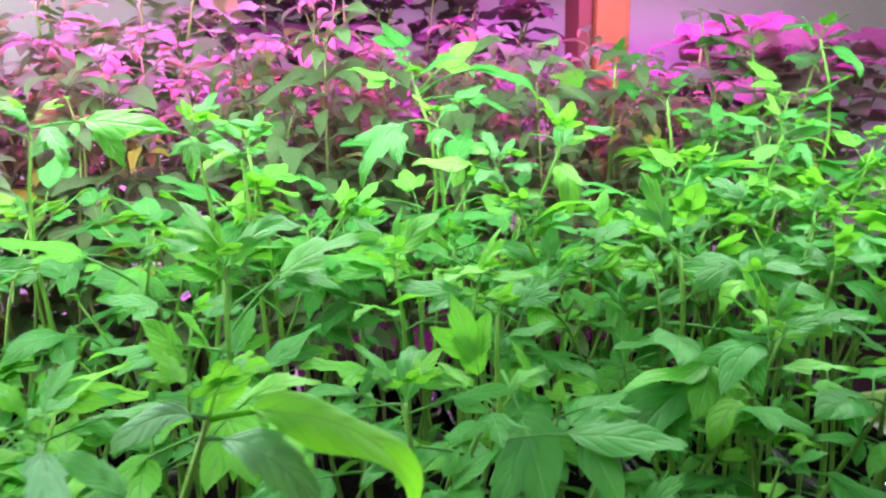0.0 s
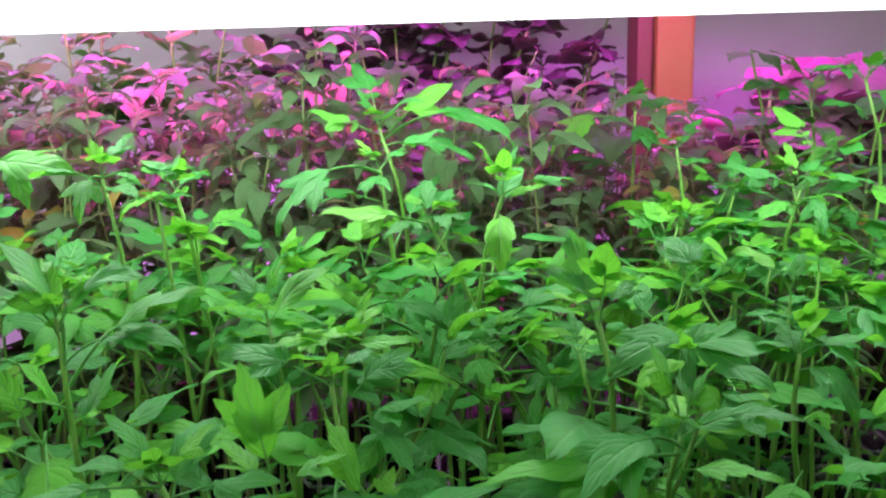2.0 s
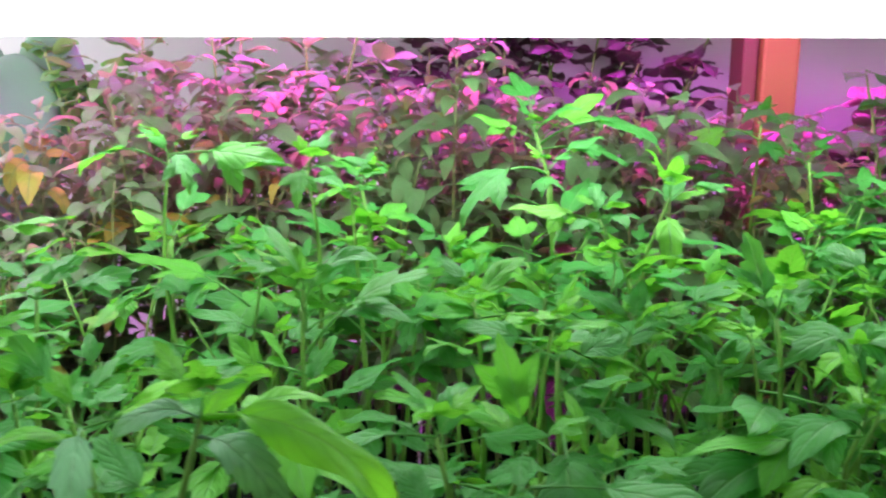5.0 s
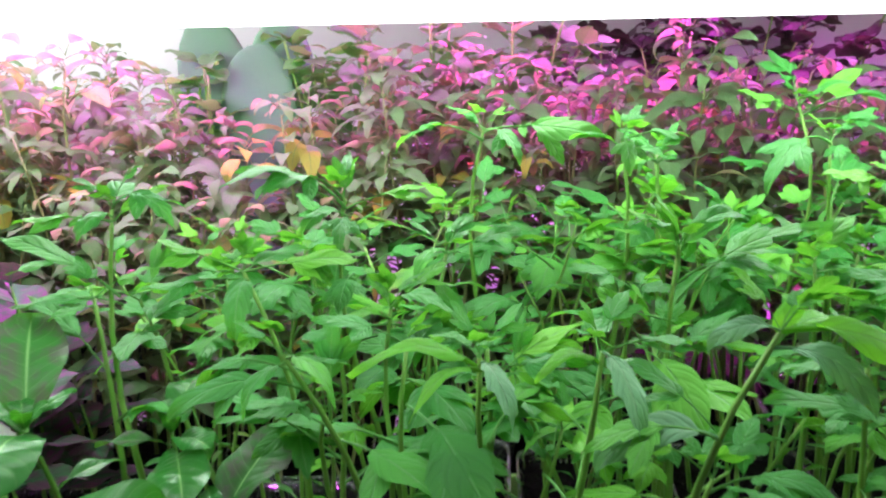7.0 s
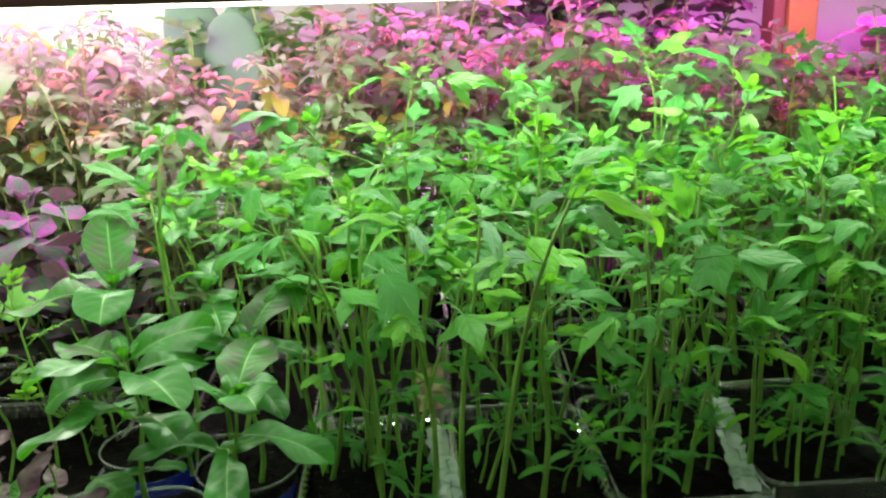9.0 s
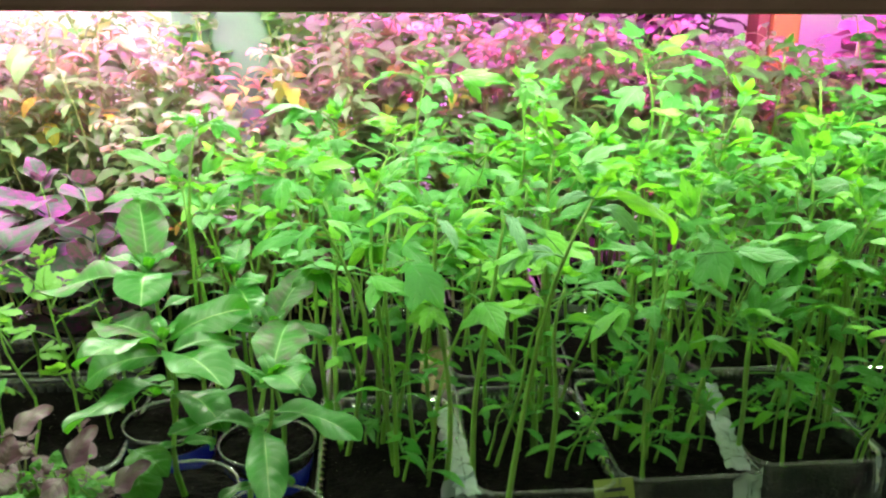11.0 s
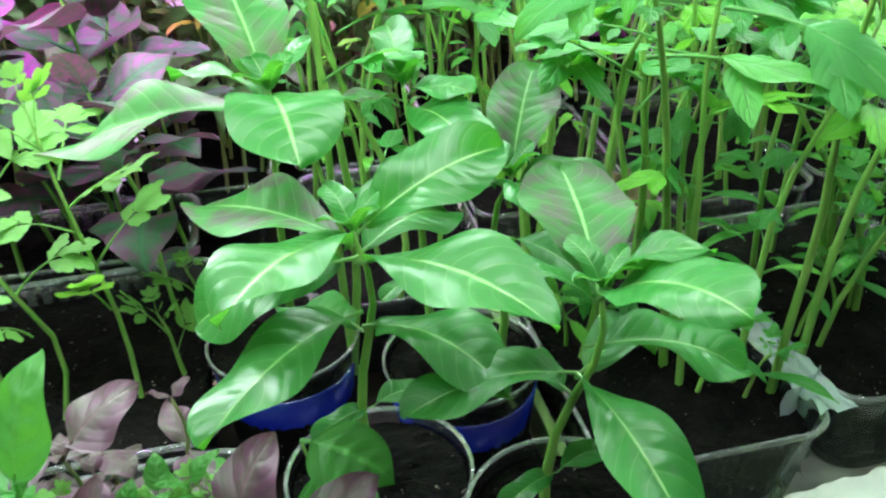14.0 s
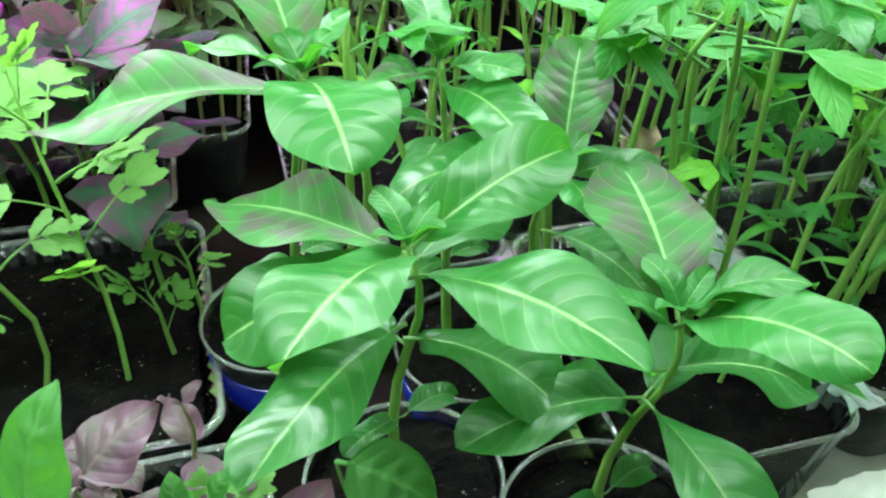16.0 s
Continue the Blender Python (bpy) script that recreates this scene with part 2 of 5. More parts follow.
def tube(points, radii, sides=6, name="stem"):
    """A round stalk through the points."""
    V, F = [], []
    pts = [Vector(p) for p in points]
    for i, p in enumerate(pts):
        d = (pts[min(i + 1, len(pts) - 1)] - pts[max(i - 1, 0)]).normalized()
        a = d.cross(Vector((0.31, 0.95, 0.1))).normalized()
        b = d.cross(a)
        for s in range(sides):
            w = 2 * math.pi * s / sides
            V.append(p + radii[i] * (math.cos(w) * a + math.sin(w) * b))
    for i in range(len(pts) - 1):
        for s in range(sides):
            q = (s + 1) % sides
            F.append((i * sides + s, i * sides + q, (i + 1) * sides + q, (i + 1) * sides + s))
    F.append(tuple(range((len(pts) - 1) * sides, len(pts) * sides)))
    data = bpy.data.meshes.new(name)
    data.from_pydata(V, [], F)
    return smooth(data)


class Blades:
    """Gathers leaf blades and stalks lying flat along x, then bends them all along one arch."""

    def __init__(self, seed):
        self.V, self.F, self.UV, self.r = [], [], [], random.Random(seed)

    def blade(self, m, length, width, shape, n=8, teeth=0, depth=0.3, fold=0.15, wave=0.06, across=2, sag=0.0, quilt=0.0, curl=1.4, twist=0.0, ribs=5):
        us = [i / n for i in range(n + 1)]
        if teeth:
            us = sorted({0.0, 1.0, *[(i + q) / (teeth + 0.6) for i in range(teeth + 1) for q in (0.0, 0.3, 0.72, 0.94) if (i + q) / (teeth + 0.6) < 0.985]})
        start, rows = len(self.V), len(us)
        ph, ph2, tw = self.r.uniform(0, 6.28), self.r.uniform(0, 6.28), self.r.uniform(-twist, twist)
        cols = [c / across for c in range(-across, across + 1)]
        for u in us:
            w = 0.5 * width * shape(u)
            for c in cols:
                k = w
                shift = 0.0
                if teeth and abs(c) > 0.6:
                    q = (u * (teeth + 0.6)) % 1.0
                    cut = (1 - q / 0.72) if q < 0.72 else (q - 0.72) / 0.28
                    k *= 1 - depth * cut * (0.45 + 0.55 * math.sin(math.pi * min(1, u * 1.05)))
                    shift = 0.05 * length * (1 - cut)
                y = c * k
                z = fold * abs(y) - curl * fold * y * y / max(width, 1e-5) + wave * width * abs(c) * math.sin(9 * u + ph + (ph2 if c > 0 else 0))
                z += quilt * width * math.cos(2 * math.pi * (ribs * u - 0.8 * abs(c))) * (1 - abs(c)) * min(1.0, 4 * abs(c)) * math.sin(math.pi * u)
                z -= sag * length * u * u
                y, z = y * math.cos(tw * u) - z * math.sin(tw * u), y * math.sin(tw * u) + z * math.cos(tw * u)
                self.V.append(m @ Vector((u * length + shift * abs(c), y, z)))
                self.UV.append((u, 0.5 + 0.5 * c))
        nc = len(cols)
        for i in range(rows - 1):
            for j in range(nc - 1):
                a = start + i * nc + j
                self.F.append((a, a + nc, a + nc + 1, a + 1))

    def stalk(self, x0, x1, radius, n=6, m=Matrix()):
        start = len(self.V)
        for i in range(n + 1):
            x = x0 + (x1 - x0) * i / n
            r = radius * (1.0 - 0.45 * i / n)
            for s in range(4):
                w = math.pi / 2 * s
                self.V.append(m @ Vector((x, r * math.cos(w), r * math.sin(w))))
                self.UV.append((0.5, 0.5))
        for i in range(n):
            for s in range(4):
                q = (s + 1) % 4
                a = start + i * 4
                self.F.append((a + s, a + q, a + 4 + q, a + 4 + s))

    def mesh(self, name, length, rise, droop, power=1.25, material=None):
        """rise: the angle at which it leaves the stem; droop: by how much it turns down to its tip. Returns the mesh, which keeps its tip."""
        steps, pos = 48, [(0.0, 0.0, rise)]
        for i in range(steps):
            a = rise - droop * ((i + 0.5) / steps) ** power
            x, z, _ = pos[-1]
            pos.append((x + math.cos(a) * length / steps, z + math.sin(a) * length / steps, rise - droop * ((i + 1) / steps) ** power))

        def arch(p):
            s = max(0.0, p.x) / length * steps
            i = min(int(s), steps - 1)
            f = s - i
            x0, z0, a0 = pos[i]
            x1, z1, a1 = pos[i + 1]
            a = a0 + (a1 - a0) * f
            x, z = x0 + (x1 - x0) * f, z0 + (z1 - z0) * f
            return (x - math.sin(a) * p.z, p.y, z + math.cos(a) * p.z)

        data = bpy.data.meshes.new(name)
        data.from_pydata([arch(p) for p in self.V], [], self.F)
        layer = data.uv_layers.new(name="UVMap")
        for loop in data.loops:
            layer.data[loop.index].uv = self.UV[loop.vertex_index]
        if material:
            data.materials.append(material)
        TIPS[data.name] = Vector((pos[-1][0], 0, pos[-1][1]))
        return smooth(data)


TIPS = {}


def ovate(u):
    return 2.72 * u ** 0.58 * (1 - u) ** 0.98 if 0 < u < 1 else 0.0


def obovate(u):
    return min(1.0, 1.9 * (u + 0.02) ** 0.85) * (1 - max(0.0, u) ** 3.1) ** 0.58 if u < 1 else 0.0


def paddle_leaf(u):
    """Broadest past the middle, with a tapered foot and a rounded end."""
    return u ** 0.66 * (1 - u ** 2.3) ** 0.66 / 0.548 if 0 < u < 1 else 0.0


def lance(u):
    return 1.95 * u ** 0.65 * (1 - u) ** 0.85 if 0 < u < 1 else 0.02


def heart(u):
    return (0.55 + 0.6 * math.sin(math.pi * min(1, 0.15 + u * 0.85)) ** 0.8) * (1 - u ** 1.6) ** 0.7 * min(1, u * 14 + 0.2) if u < 1 else 0.0


def tilt_leaflet(x, angle, hang, roll=0.0):
    return Matrix.Translation((x, 0, 0)) @ Matrix.Rotation(angle, 4, "Z") @ Matrix.Rotation(hang, 4, "Y") @ Matrix.Rotation(roll, 4, "X")


def tomato_leaf(seed, rise, droop, L=0.1, material=None):
    """A young tomato leaf: a broad pointed end leaflet, a pair of side leaflets nearly as large, and at times a small pair below."""
    b, r = Blades(seed), random.Random(seed)
    b.stalk(0, L * 0.5, 0.0012, 8)
    x = r.uniform(0.42, 0.52)
    for s in (-1, 1):
        ln = L * r.uniform(0.34, 0.46)
        b.blade(tilt_leaflet(L * (x + r.uniform(-0.03, 0.03)), s * radians(r.uniform(34, 60)), radians(r.uniform(0, 28)), radians(r.uniform(-14, 14))),
                ln, ln * r.uniform(0.44, 0.56), ovate, 8, r.choice((0, 0, 2, 3)), r.uniform(0.14, 0.30), 0.30, 0.07, 2, curl=2.4, twist=0.7)
    if r.random() < 0.4:
        for s in (-1, 1):
            ln = L * r.uniform(0.12, 0.18)
            b.blade(tilt_leaflet(L * (x - 0.15), s * radians(r.uniform(55, 80)), radians(r.uniform(0, 30))), ln, ln * 0.5, ovate, 5, 0, 0.2, 0.3, 0.05, 1, curl=2.4, twist=0.6)
    ln = L * r.uniform(0.56, 0.66)
    b.blade(tilt_leaflet(L - ln, radians(r.uniform(-8, 8)), 0.0), ln, ln * r.uniform(0.42, 0.54), ovate, 10, r.choice((0, 0, 3, 4)), r.uniform(0.20, 0.42), 0.30, 0.07, 2, curl=2.4, twist=0.6)
    return b.mesh("tomato_leaf", L, rise, droop, material=material or M_TOMATO)


def tomato_leaflet(seed, rise, droop, L=0.07, material=None, lobes=(0, 3, 4, 4)):
    """A single broad, softly lobed and puckered blade on a short stalk."""
    b, r = Blades(seed), random.Random(seed)
    b.stalk(0, L * 0.24, 0.0013, 5)
    b.blade(tilt_leaflet(L * 0.16, radians(r.uniform(-5, 5)), 0.0), L * 0.84, L * r.uniform(0.34, 0.46), ovate, 14, r.choice(lobes), r.uniform(0.18, 0.36), 0.32, 0.07, 3, quilt=0.035, curl=2.5, twist=0.6)
    return b.mesh("tomato_leaflet", L, rise, droop, material=material or M_TOMATO)


def simple_leaf(name, seed, L, W, shape, rise, droop, material, petiole=0.12, fold=0.15, wave=0.05, n=9, teeth=0, depth=0.1, power=1.25, across=2, quilt=0.0):
    b = Blades(seed)
    if petiole:
        b.stalk(0, L * petiole * 1.5, 0.0011, 4)
    b.blade(Matrix.Translation((L * petiole, 0, 0)), L * (1 - petiole), W, shape, n, teeth, depth, fold, wave, across, 0.0, quilt, twist=0.4, ribs=9 if across > 4 else 5)
    return b.mesh(name, L, rise, droop, power, material)


def lobed_leaf(seed, rise, droop, L=0.05):
    b, r = Blades(seed), random.Random(seed)
    b.stalk(0, L * 0.62, 0.0008, 6)
    for x, size, ang in ((0.5, 0.36, 60), (0.62, 0.42, 38)):
        for s in (-1, 1):
            ln = L * size * r.uniform(0.85, 1.1)
            b.blade(tilt_leaflet(L * x, s * radians(ang + r.uniform(-8, 8)), radians(r.uniform(-5, 20))), ln, ln * 0.62, obovate, 6, 2, 0.35, 0.1, 0.05, 1)
    b.blade(tilt_leaflet(L * 0.6, 0, 0), L * 0.4, L * 0.27, obovate, 6, 3, 0.32, 0.1, 0.05, 1)
    return b.mesh("lobed_leaf", L, rise, droop, material=M_LOBED)


R = random.Random(7)
TOMATO = [tomato_leaf(100 + i, radians(R.uniform(8, 38)), radians(R.uniform(25, 80))) for i in range(14)]
TOMATO_DOWN = [tomato_leaf(140 + i, radians(R.uniform(25, 45)), radians(R.uniform(80, 115))) for i in range(6)]
TOMATO_FLAT = [tomato_leaf(160 + i, radians(12), radians(R.uniform(15, 35))) for i in range(6)]
TOMATO_ARCH = [tomato_leaf(180 + i, radians(R.uniform(20, 40)), radians(R.uniform(40, 75))) for i in range(6)]
HERO_Y = [tomato_leaflet(460 + i, radians(R.uniform(40, 46)), radians(R.uniform(85, 100)), material=M_YOUNG, lobes=(0,)) for i in range(3)]
HERO_P = [tomato_leaflet(470 + i, radians(R.uniform(20, 35)), radians(R.uniform(80, 110)), material=M_PALE_LIT) for i in range(3)]
HERO_T = [tomato_leaflet(400 + i, radians(R.uniform(15, 40)), radians(R.uniform(30, 75))) for i in range(8)]
HERO_D = [tomato_leaflet(420 + i, radians(R.uniform(20, 45)), radians(R.uniform(85, 120))) for i in range(8)]
HERO_F = [tomato_leaflet(440 + i, radians(12), radians(R.uniform(15, 40))) for i in range(8)]
SEED_LEAF = [simple_leaf("seed_leaf", 200 + i, 0.04, 0.011, lance, radians(25), radians(R.uniform(40, 80)), M_TOMATO, 0.2) for i in range(3)]
VINCA = [simple_leaf("periwinkle_leaf", 240 + i, 0.07, R.uniform(0.029, 0.033), paddle_leaf, radians(R.uniform(18, 34)), radians(R.uniform(50, 80)), M_VINCA, 0.08, 0.42, 0.11, 32, across=6, quilt=0.020) for i in range(6)]
VINCA_MAUVE_SHEEN = [simple_leaf("periwinkle_leaf", 252 + i, 0.07, 0.032, paddle_leaf, radians(22), radians(R.uniform(40, 60)), M_VINCA_MAUVE_SHEEN, 0.08, 0.40, 0.11, 32, across=6, quilt=0.020) for i in range(2)]
BASIL = [simple_leaf("basil_leaf", 260 + i, 0.045, 0.026, ovate, radians(25), radians(R.uniform(40, 90)), M_BASIL, 0.12, -0.35, 0.06, 16, across=4, quilt=0.09) for i in range(4)]
BUSH = [simple_leaf("bush_leaf", 270 + i, 0.045, 0.027, ovate, radians(20), radians(R.uniform(40, 80)), M_BUSH, 0.2, 0.15, 0.06, 8) for i in range(4)]
PURPLE = [simple_leaf("purple_leaf", 280 + i, 0.032, 0.020, ovate, radians(30), radians(R.uniform(50, 100)), M_PURPLE, 0.14, -0.4, 0.10, 12, across=4, quilt=0.06) for i in range(4)]
SPOT = [simple_leaf("spotted_leaf", 300 + i, 0.05, 0.038, ovate, radians(25), radians(R.uniform(30, 70)), M_SPOT, 0.15, 0.15, 0.05, 9) for i in range(5)]
HEART = [simple_leaf("heart_leaf", 320 + i, 0.034, 0.027, heart, radians(20), radians(R.uniform(50, 90)), M_HEART, 0.2, 0.1, 0.04, 9) for i in range(2)]
LOBED = [lobed_leaf(340 + i, radians(R.uniform(15, 35)), radians(R.uniform(20, 60))) for i in range(5)]


def bent(base, apex, f, bow=0.6):
    """A point at part f of a stem that leaves the soil upright and ends at the apex."""
    b, a = Vector(base), Vector(apex)
    c = Vector((b.x + (a.x - b.x) * (1 - bow) * 0.5, b.y + (a.y - b.y) * (1 - bow) * 0.5, b.z + (a.z - b.z) * 0.6))
    return (1 - f) ** 2 * b + 2 * f * (1 - f) * c + f * f * a


def add_stem(root, base, apex, radius, material, n=7):
    w = 0.075 * (Vector(apex) - Vector(base)).length * noise.noise(Vector(apex) * 40)
    pts = [bent(base, apex, i / n) - Vector(base) + Vector((w * math.sin(6.28 * i / n), 0.6 * w * math.sin(9.42 * i / n), 0)) * (1 if 0 < i < n else 0) for i in range(n + 1)]
    return part("stem", tube(pts, [radius * (1 - 0.62 * i / n) for i in range(n + 1)]), material, root)


def add_leaf(root, base, start, tip, mesh, roll=0.0, wide=1.0):
    """A leaf from a point of the stem to its tip; the blade keeps its own arch."""
    d, c = Vector(tip) - Vector(start), TIPS[mesh.name]
    k = d.length / c.length
    az, el = math.atan2(d.y, d.x), math.atan2(d.z, math.hypot(d.x, d.y)) - math.atan2(c.z, c.x)
    ob = part("leaf", mesh, None, root)
    ob.matrix_basis = (Matrix.Translation(Vector(start) - Vector(base)) @ Matrix.Rotation(az, 4, "Z") @ Matrix.Rotation(-el, 4, "Y")
                       @ Matrix.Rotation(radians(roll), 4, "X") @ Matrix.Diagonal((k, k * wide, k, 1)))
    return ob


def free_leaf(root, base, start, mesh, azimuth, pitch, size, roll=0.0):
    ob = part("leaf", mesh, None, root)
    ob.matrix_basis = (Matrix.Translation(Vector(start) - Vector(base)) @ Matrix.Rotation(azimuth, 4, "Z") @ Matrix.Rotation(-pitch, 4, "Y")
                       @ Matrix.Rotation(roll, 4, "X") @ Matrix.Diagonal((size, size, size, 1)))
    return ob


def leafy(name, base, apex, label, category, group, leaves, r, count, sizes, first=0.35, radius=0.0017, stem=M_STEM, turn=2.4, pitch=(0.0, 0.5), face=0.0):
    """A seedling with leaves in a spiral up its stem, smaller again at the tip."""
    root = thing(name, base, label, category, group)
    add_stem(root, base, apex, radius, stem)
    az = r.uniform(0, 6.28)
    for i in range(count):
        f = first + (1 - first) * (i / max(1, count - 1)) ** 0.8
        size = sizes[0] + (sizes[1] - sizes[0]) * math.sin(math.pi * min(1.0, 0.25 + 0.75 * i / count))
        if i >= count - 2:
            size *= 0.6
        az += turn + r.uniform(-0.35, 0.35)
        if i == count - 1:
            for q in range(2):
                free_leaf(root, base, apex, r.choice(leaves), az + 2.1 * (q + 1), r.uniform(0.4, 0.9), size * r.uniform(0.45, 0.7))
        free_leaf(root, base, bent(base, apex, f), r.choice(leaves), az, r.uniform(*pitch) + (0.5 if i >= count - 2 else 0), size * r.uniform(0.85, 1.15), r.uniform(-0.25, 0.25) + face * math.cos(az))
    return root


def rings_mesh(name, rings, close_bottom=False):
    n = len(rings[0])
    V = [p for r in rings for p in r]
    F = [(i * n + j, i * n + (j + 1) % n, (i + 1) * n + (j + 1) % n, (i + 1) * n + j) for i in range(len(rings) - 1) for j in range(n)]
    if close_bottom:
        F.append(tuple(range(n - 1, -1, -1)))
    data = bpy.data.meshes.new(name)
    data.from_pydata(V, [], F)
    return data


def ring(radius, z, n=40):
    return [Vector((radius * math.cos(2 * math.pi * i / n), radius * math.sin(2 * math.pi * i / n), z)) for i in range(n)]


# ---- room and shelf ----
def slab(name, size, centre, material, label, category, kind="structure", bevel=0.0):
    ob = part(name, box(size, (0, 0, 0), bevel), material)
    ob.location = centre
    return tagged(ob, label, category, kind=kind)


slab("wall_back", (5.0, 0.1, 3.2), (0, 1.33, 0.3), M_WALL, "white painted wall behind the plant shelf", "wall")
slab("wall_left", (0.1, 4.28, 3.2), (-2.45, -0.86, 0.3), M_WALL, "white painted side wall of the room", "wall")
slab("wall_right", (0.1, 4.28, 3.2), (2.45, -0.86, 0.3), M_WALL, "white painted side wall of the room", "wall")
slab("wall_front", (5.0, 0.1, 3.2), (0, -3.05, 0.3), M_WALL, "white painted wall facing the plant shelf", "wall")
slab("ceiling", (5.0, 4.6, 0.1), (0, -0.8, 1.95), M_WALL, "white painted ceiling of the room", "ceiling")
slab("floor", (5.0, 4.6, 0.1), (0, -0.8, -0.95), M_FLOOR, "brown floor of the room", "floor")
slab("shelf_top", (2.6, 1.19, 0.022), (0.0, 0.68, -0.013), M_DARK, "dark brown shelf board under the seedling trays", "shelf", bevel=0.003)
slab("shelf_edge", (2.6, 0.014, 0.03), (0.0, 0.077, -0.012), M_EDGE, "pale green edge strip along the shelf front", "trim", bevel=0.003)
slab("upper_shelf", (2.6, 0.47, 0.02), (0.0, 0.373, 0.5245), M_BOARD, "brown wooden shelf board over the seedlings", "shelf", bevel=0.002)
slab("upper_rail", (2.6, 0.022, 0.069), (0.0, 0.152, 0.4795), M_BOARD, "dark brown front rail of the upper shelf", "trim", bevel=0.003)
for sx in (-1, 1):
    slab("shelf_side", (0.02, 1.19, 1.434), (sx * 1.311, 0.68, -0.1835), M_BOARD, "brown board closing the end of the plant shelf", "shelf", bevel=0.002)
post = thing("shelf_post", (0.425, 1.045, -0.002), "orange pine post at the back of the shelf", "post", kind="structure")
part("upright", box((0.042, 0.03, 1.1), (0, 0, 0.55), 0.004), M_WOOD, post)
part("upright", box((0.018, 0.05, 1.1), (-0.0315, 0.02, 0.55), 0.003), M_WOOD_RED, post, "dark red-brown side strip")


def tube_lamp(place, length, glow, label):
    lamp = thing("tube_lamp", place, label, "lamp")
    housing = part("housing", box((length, 0.034, 0.056), (0, 0.016, 0.040), 0.004), M_METAL, lamp)
    pts = [(-length / 2 + 0.02, 0, 0), (length / 2 - 0.02, 0, 0)]
    part("tube", tube(pts, [0.0125, 0.0125], 20), glow, lamp, "lit white tube")
    for s in (-1, 1):
        part("end_cap", box((0.022, 0.034, 0.036), (s * (length / 2 - 0.01), 0.006, 0.006), 0.004), M_METAL, housing)
    return lamp


tube_lamp((0, 0.585, 0.4460), 1.6, M_TUBE, "long white fluorescent tube lamp hung under the shelf")
tube_lamp((-0.18, 0.27, 0.4840), 1.56, M_TUBE, "added unseen white tube lamp under the front of the shelf")
tube_lamp((-0.46, 0.215, 0.4840), 0.8, M_TUBE, "added unseen short tube lamp brightening the front left")
ceiling_lamp = thing("ceiling_lamp", (-0.3, -1.3, 1.9), "round white ceiling lamp of the room", "lamp")
part("base", smooth(rings_mesh("lamp_base", [ring(0.06, -0.03), ring(0.12, -0.02), ring(0.24, -0.001)], True)), M_METAL, ceiling_lamp)
part("shade", smooth(rings_mesh("lamp_shade", [ring(0.05, -0.075), ring(0.16, -0.065), ring(0.23, -0.04), ring(0.24, -0.02)], True)), M_TUBE, ceiling_lamp, "lit white glass shade")
hung = tube_lamp((-0.85, 1.10, 0.72), 1.0, M_TUBE, "added unseen white tube lamp brightening the back left wall")
for sx in (-0.35, 0.35):
    part("hanger", tube([(sx, 0.016, 0.06), (sx, 0.016, 1.18)], [0.0012, 0.0012]), M_METAL, hung)
grow = thing("grow_lamp", pose(0.27, 0.933, 0.620, 0, 0, 9), "magenta plant grow lamp bar above the back plants", "lamp")
bar = part("housing", box((1.06, 0.06, 0.03), (0, 0, 0.005), 0.005), M_METAL, grow)
part("strip", box((1.0, 0.03, 0.004), (0, 0, -0.0125), 0.001), M_GROW, bar, "lit magenta strip")
for sx in (-0.3, 0.3):
    part("hanger", tube([(sx, 0, 0.018), (sx, 0, 1.26)], [0.0012, 0.0012]), M_METAL, grow)
side = thing("grow_lamp", (-0.50, 0.703, 0.62), "short magenta plant grow lamp bar above the pink seedlings", "lamp")
bar_left = part("housing", box((0.84, 0.06, 0.03), (0, 0, 0.005), 0.005), M_METAL, side)
part("strip", box((0.80, 0.03, 0.004), (0, 0, -0.0125), 0.001), M_GROW, bar_left, "lit magenta strip")
for sx in (-0.2, 0.2):
    part("hanger", tube([(sx, 0, 0.018), (sx, 0, 1.27)], [0.0012, 0.0012]), M_METAL, side)


# ---- trays, cups and their soil ----
def rounded_ring(w, d, radius, z, corrugation=0.0, n=30):
    """Points round a rectangle with rounded corners, walls fluted by the corrugation."""
    pts, hw, hd = [], w / 2 - radius, d / 2 - radius
    for cx, cy, a0 in ((hw, -hd, -90), (hw, hd, 0), (-hw, hd, 90), (-hw, -hd, 180)):
        for i in range(7):
            a = radians(a0 + 15 * i)
            pts.append(Vector((cx + radius * math.cos(a), cy + radius * math.sin(a), z)))
        a = radians(a0 + 90)
        out = Vector((math.cos(a), math.sin(a), 0))
        start = pts[-1]
        along = Vector((-out.y, out.x, 0))
        length = 2 * (hw if abs(out.y) > 0.5 else hd)
        for i in range(1, n):
            k = corrugation * (i % 2) * (0 if i < 2 or i > n - 3 else 1)
            pts.append(start + along * (length * i / n) - out * k)
    return pts


def soil_mesh(outline, z, r, lift=0.004):
    """A lumpy sheet of soil inside an outline, with a skirt down the walls."""
    bm = bmesh.new()
    n = len(outline)
    rows = []
    for k in (1.0, 0.93, 0.8, 0.6, 0.4, 0.2):
        rows.append([bm.verts.new((p.x * k, p.y * k, z + (0 if k == 1 else lift * (noise.noise(Vector((p.x * k * 60, p.y * k * 60, r.uniform(0, 0.6)))))))) for p in outline])
    skirt = [bm.verts.new((p.x * 0.88, p.y * 0.88, 0.004)) for p in outline]
    mid = bm.verts.new((0, 0, z))
    for a, b in zip([skirt] + rows[:-1], rows):
        for i in range(n):
            bm.faces.new((a[i], a[(i + 1) % n], b[(i + 1) % n], b[i]))
    for i in range(n):
        bm.faces.new((rows[-1][i], rows[-1][(i + 1) % n], mid))
    return bm


TRAY_MESHES = {}


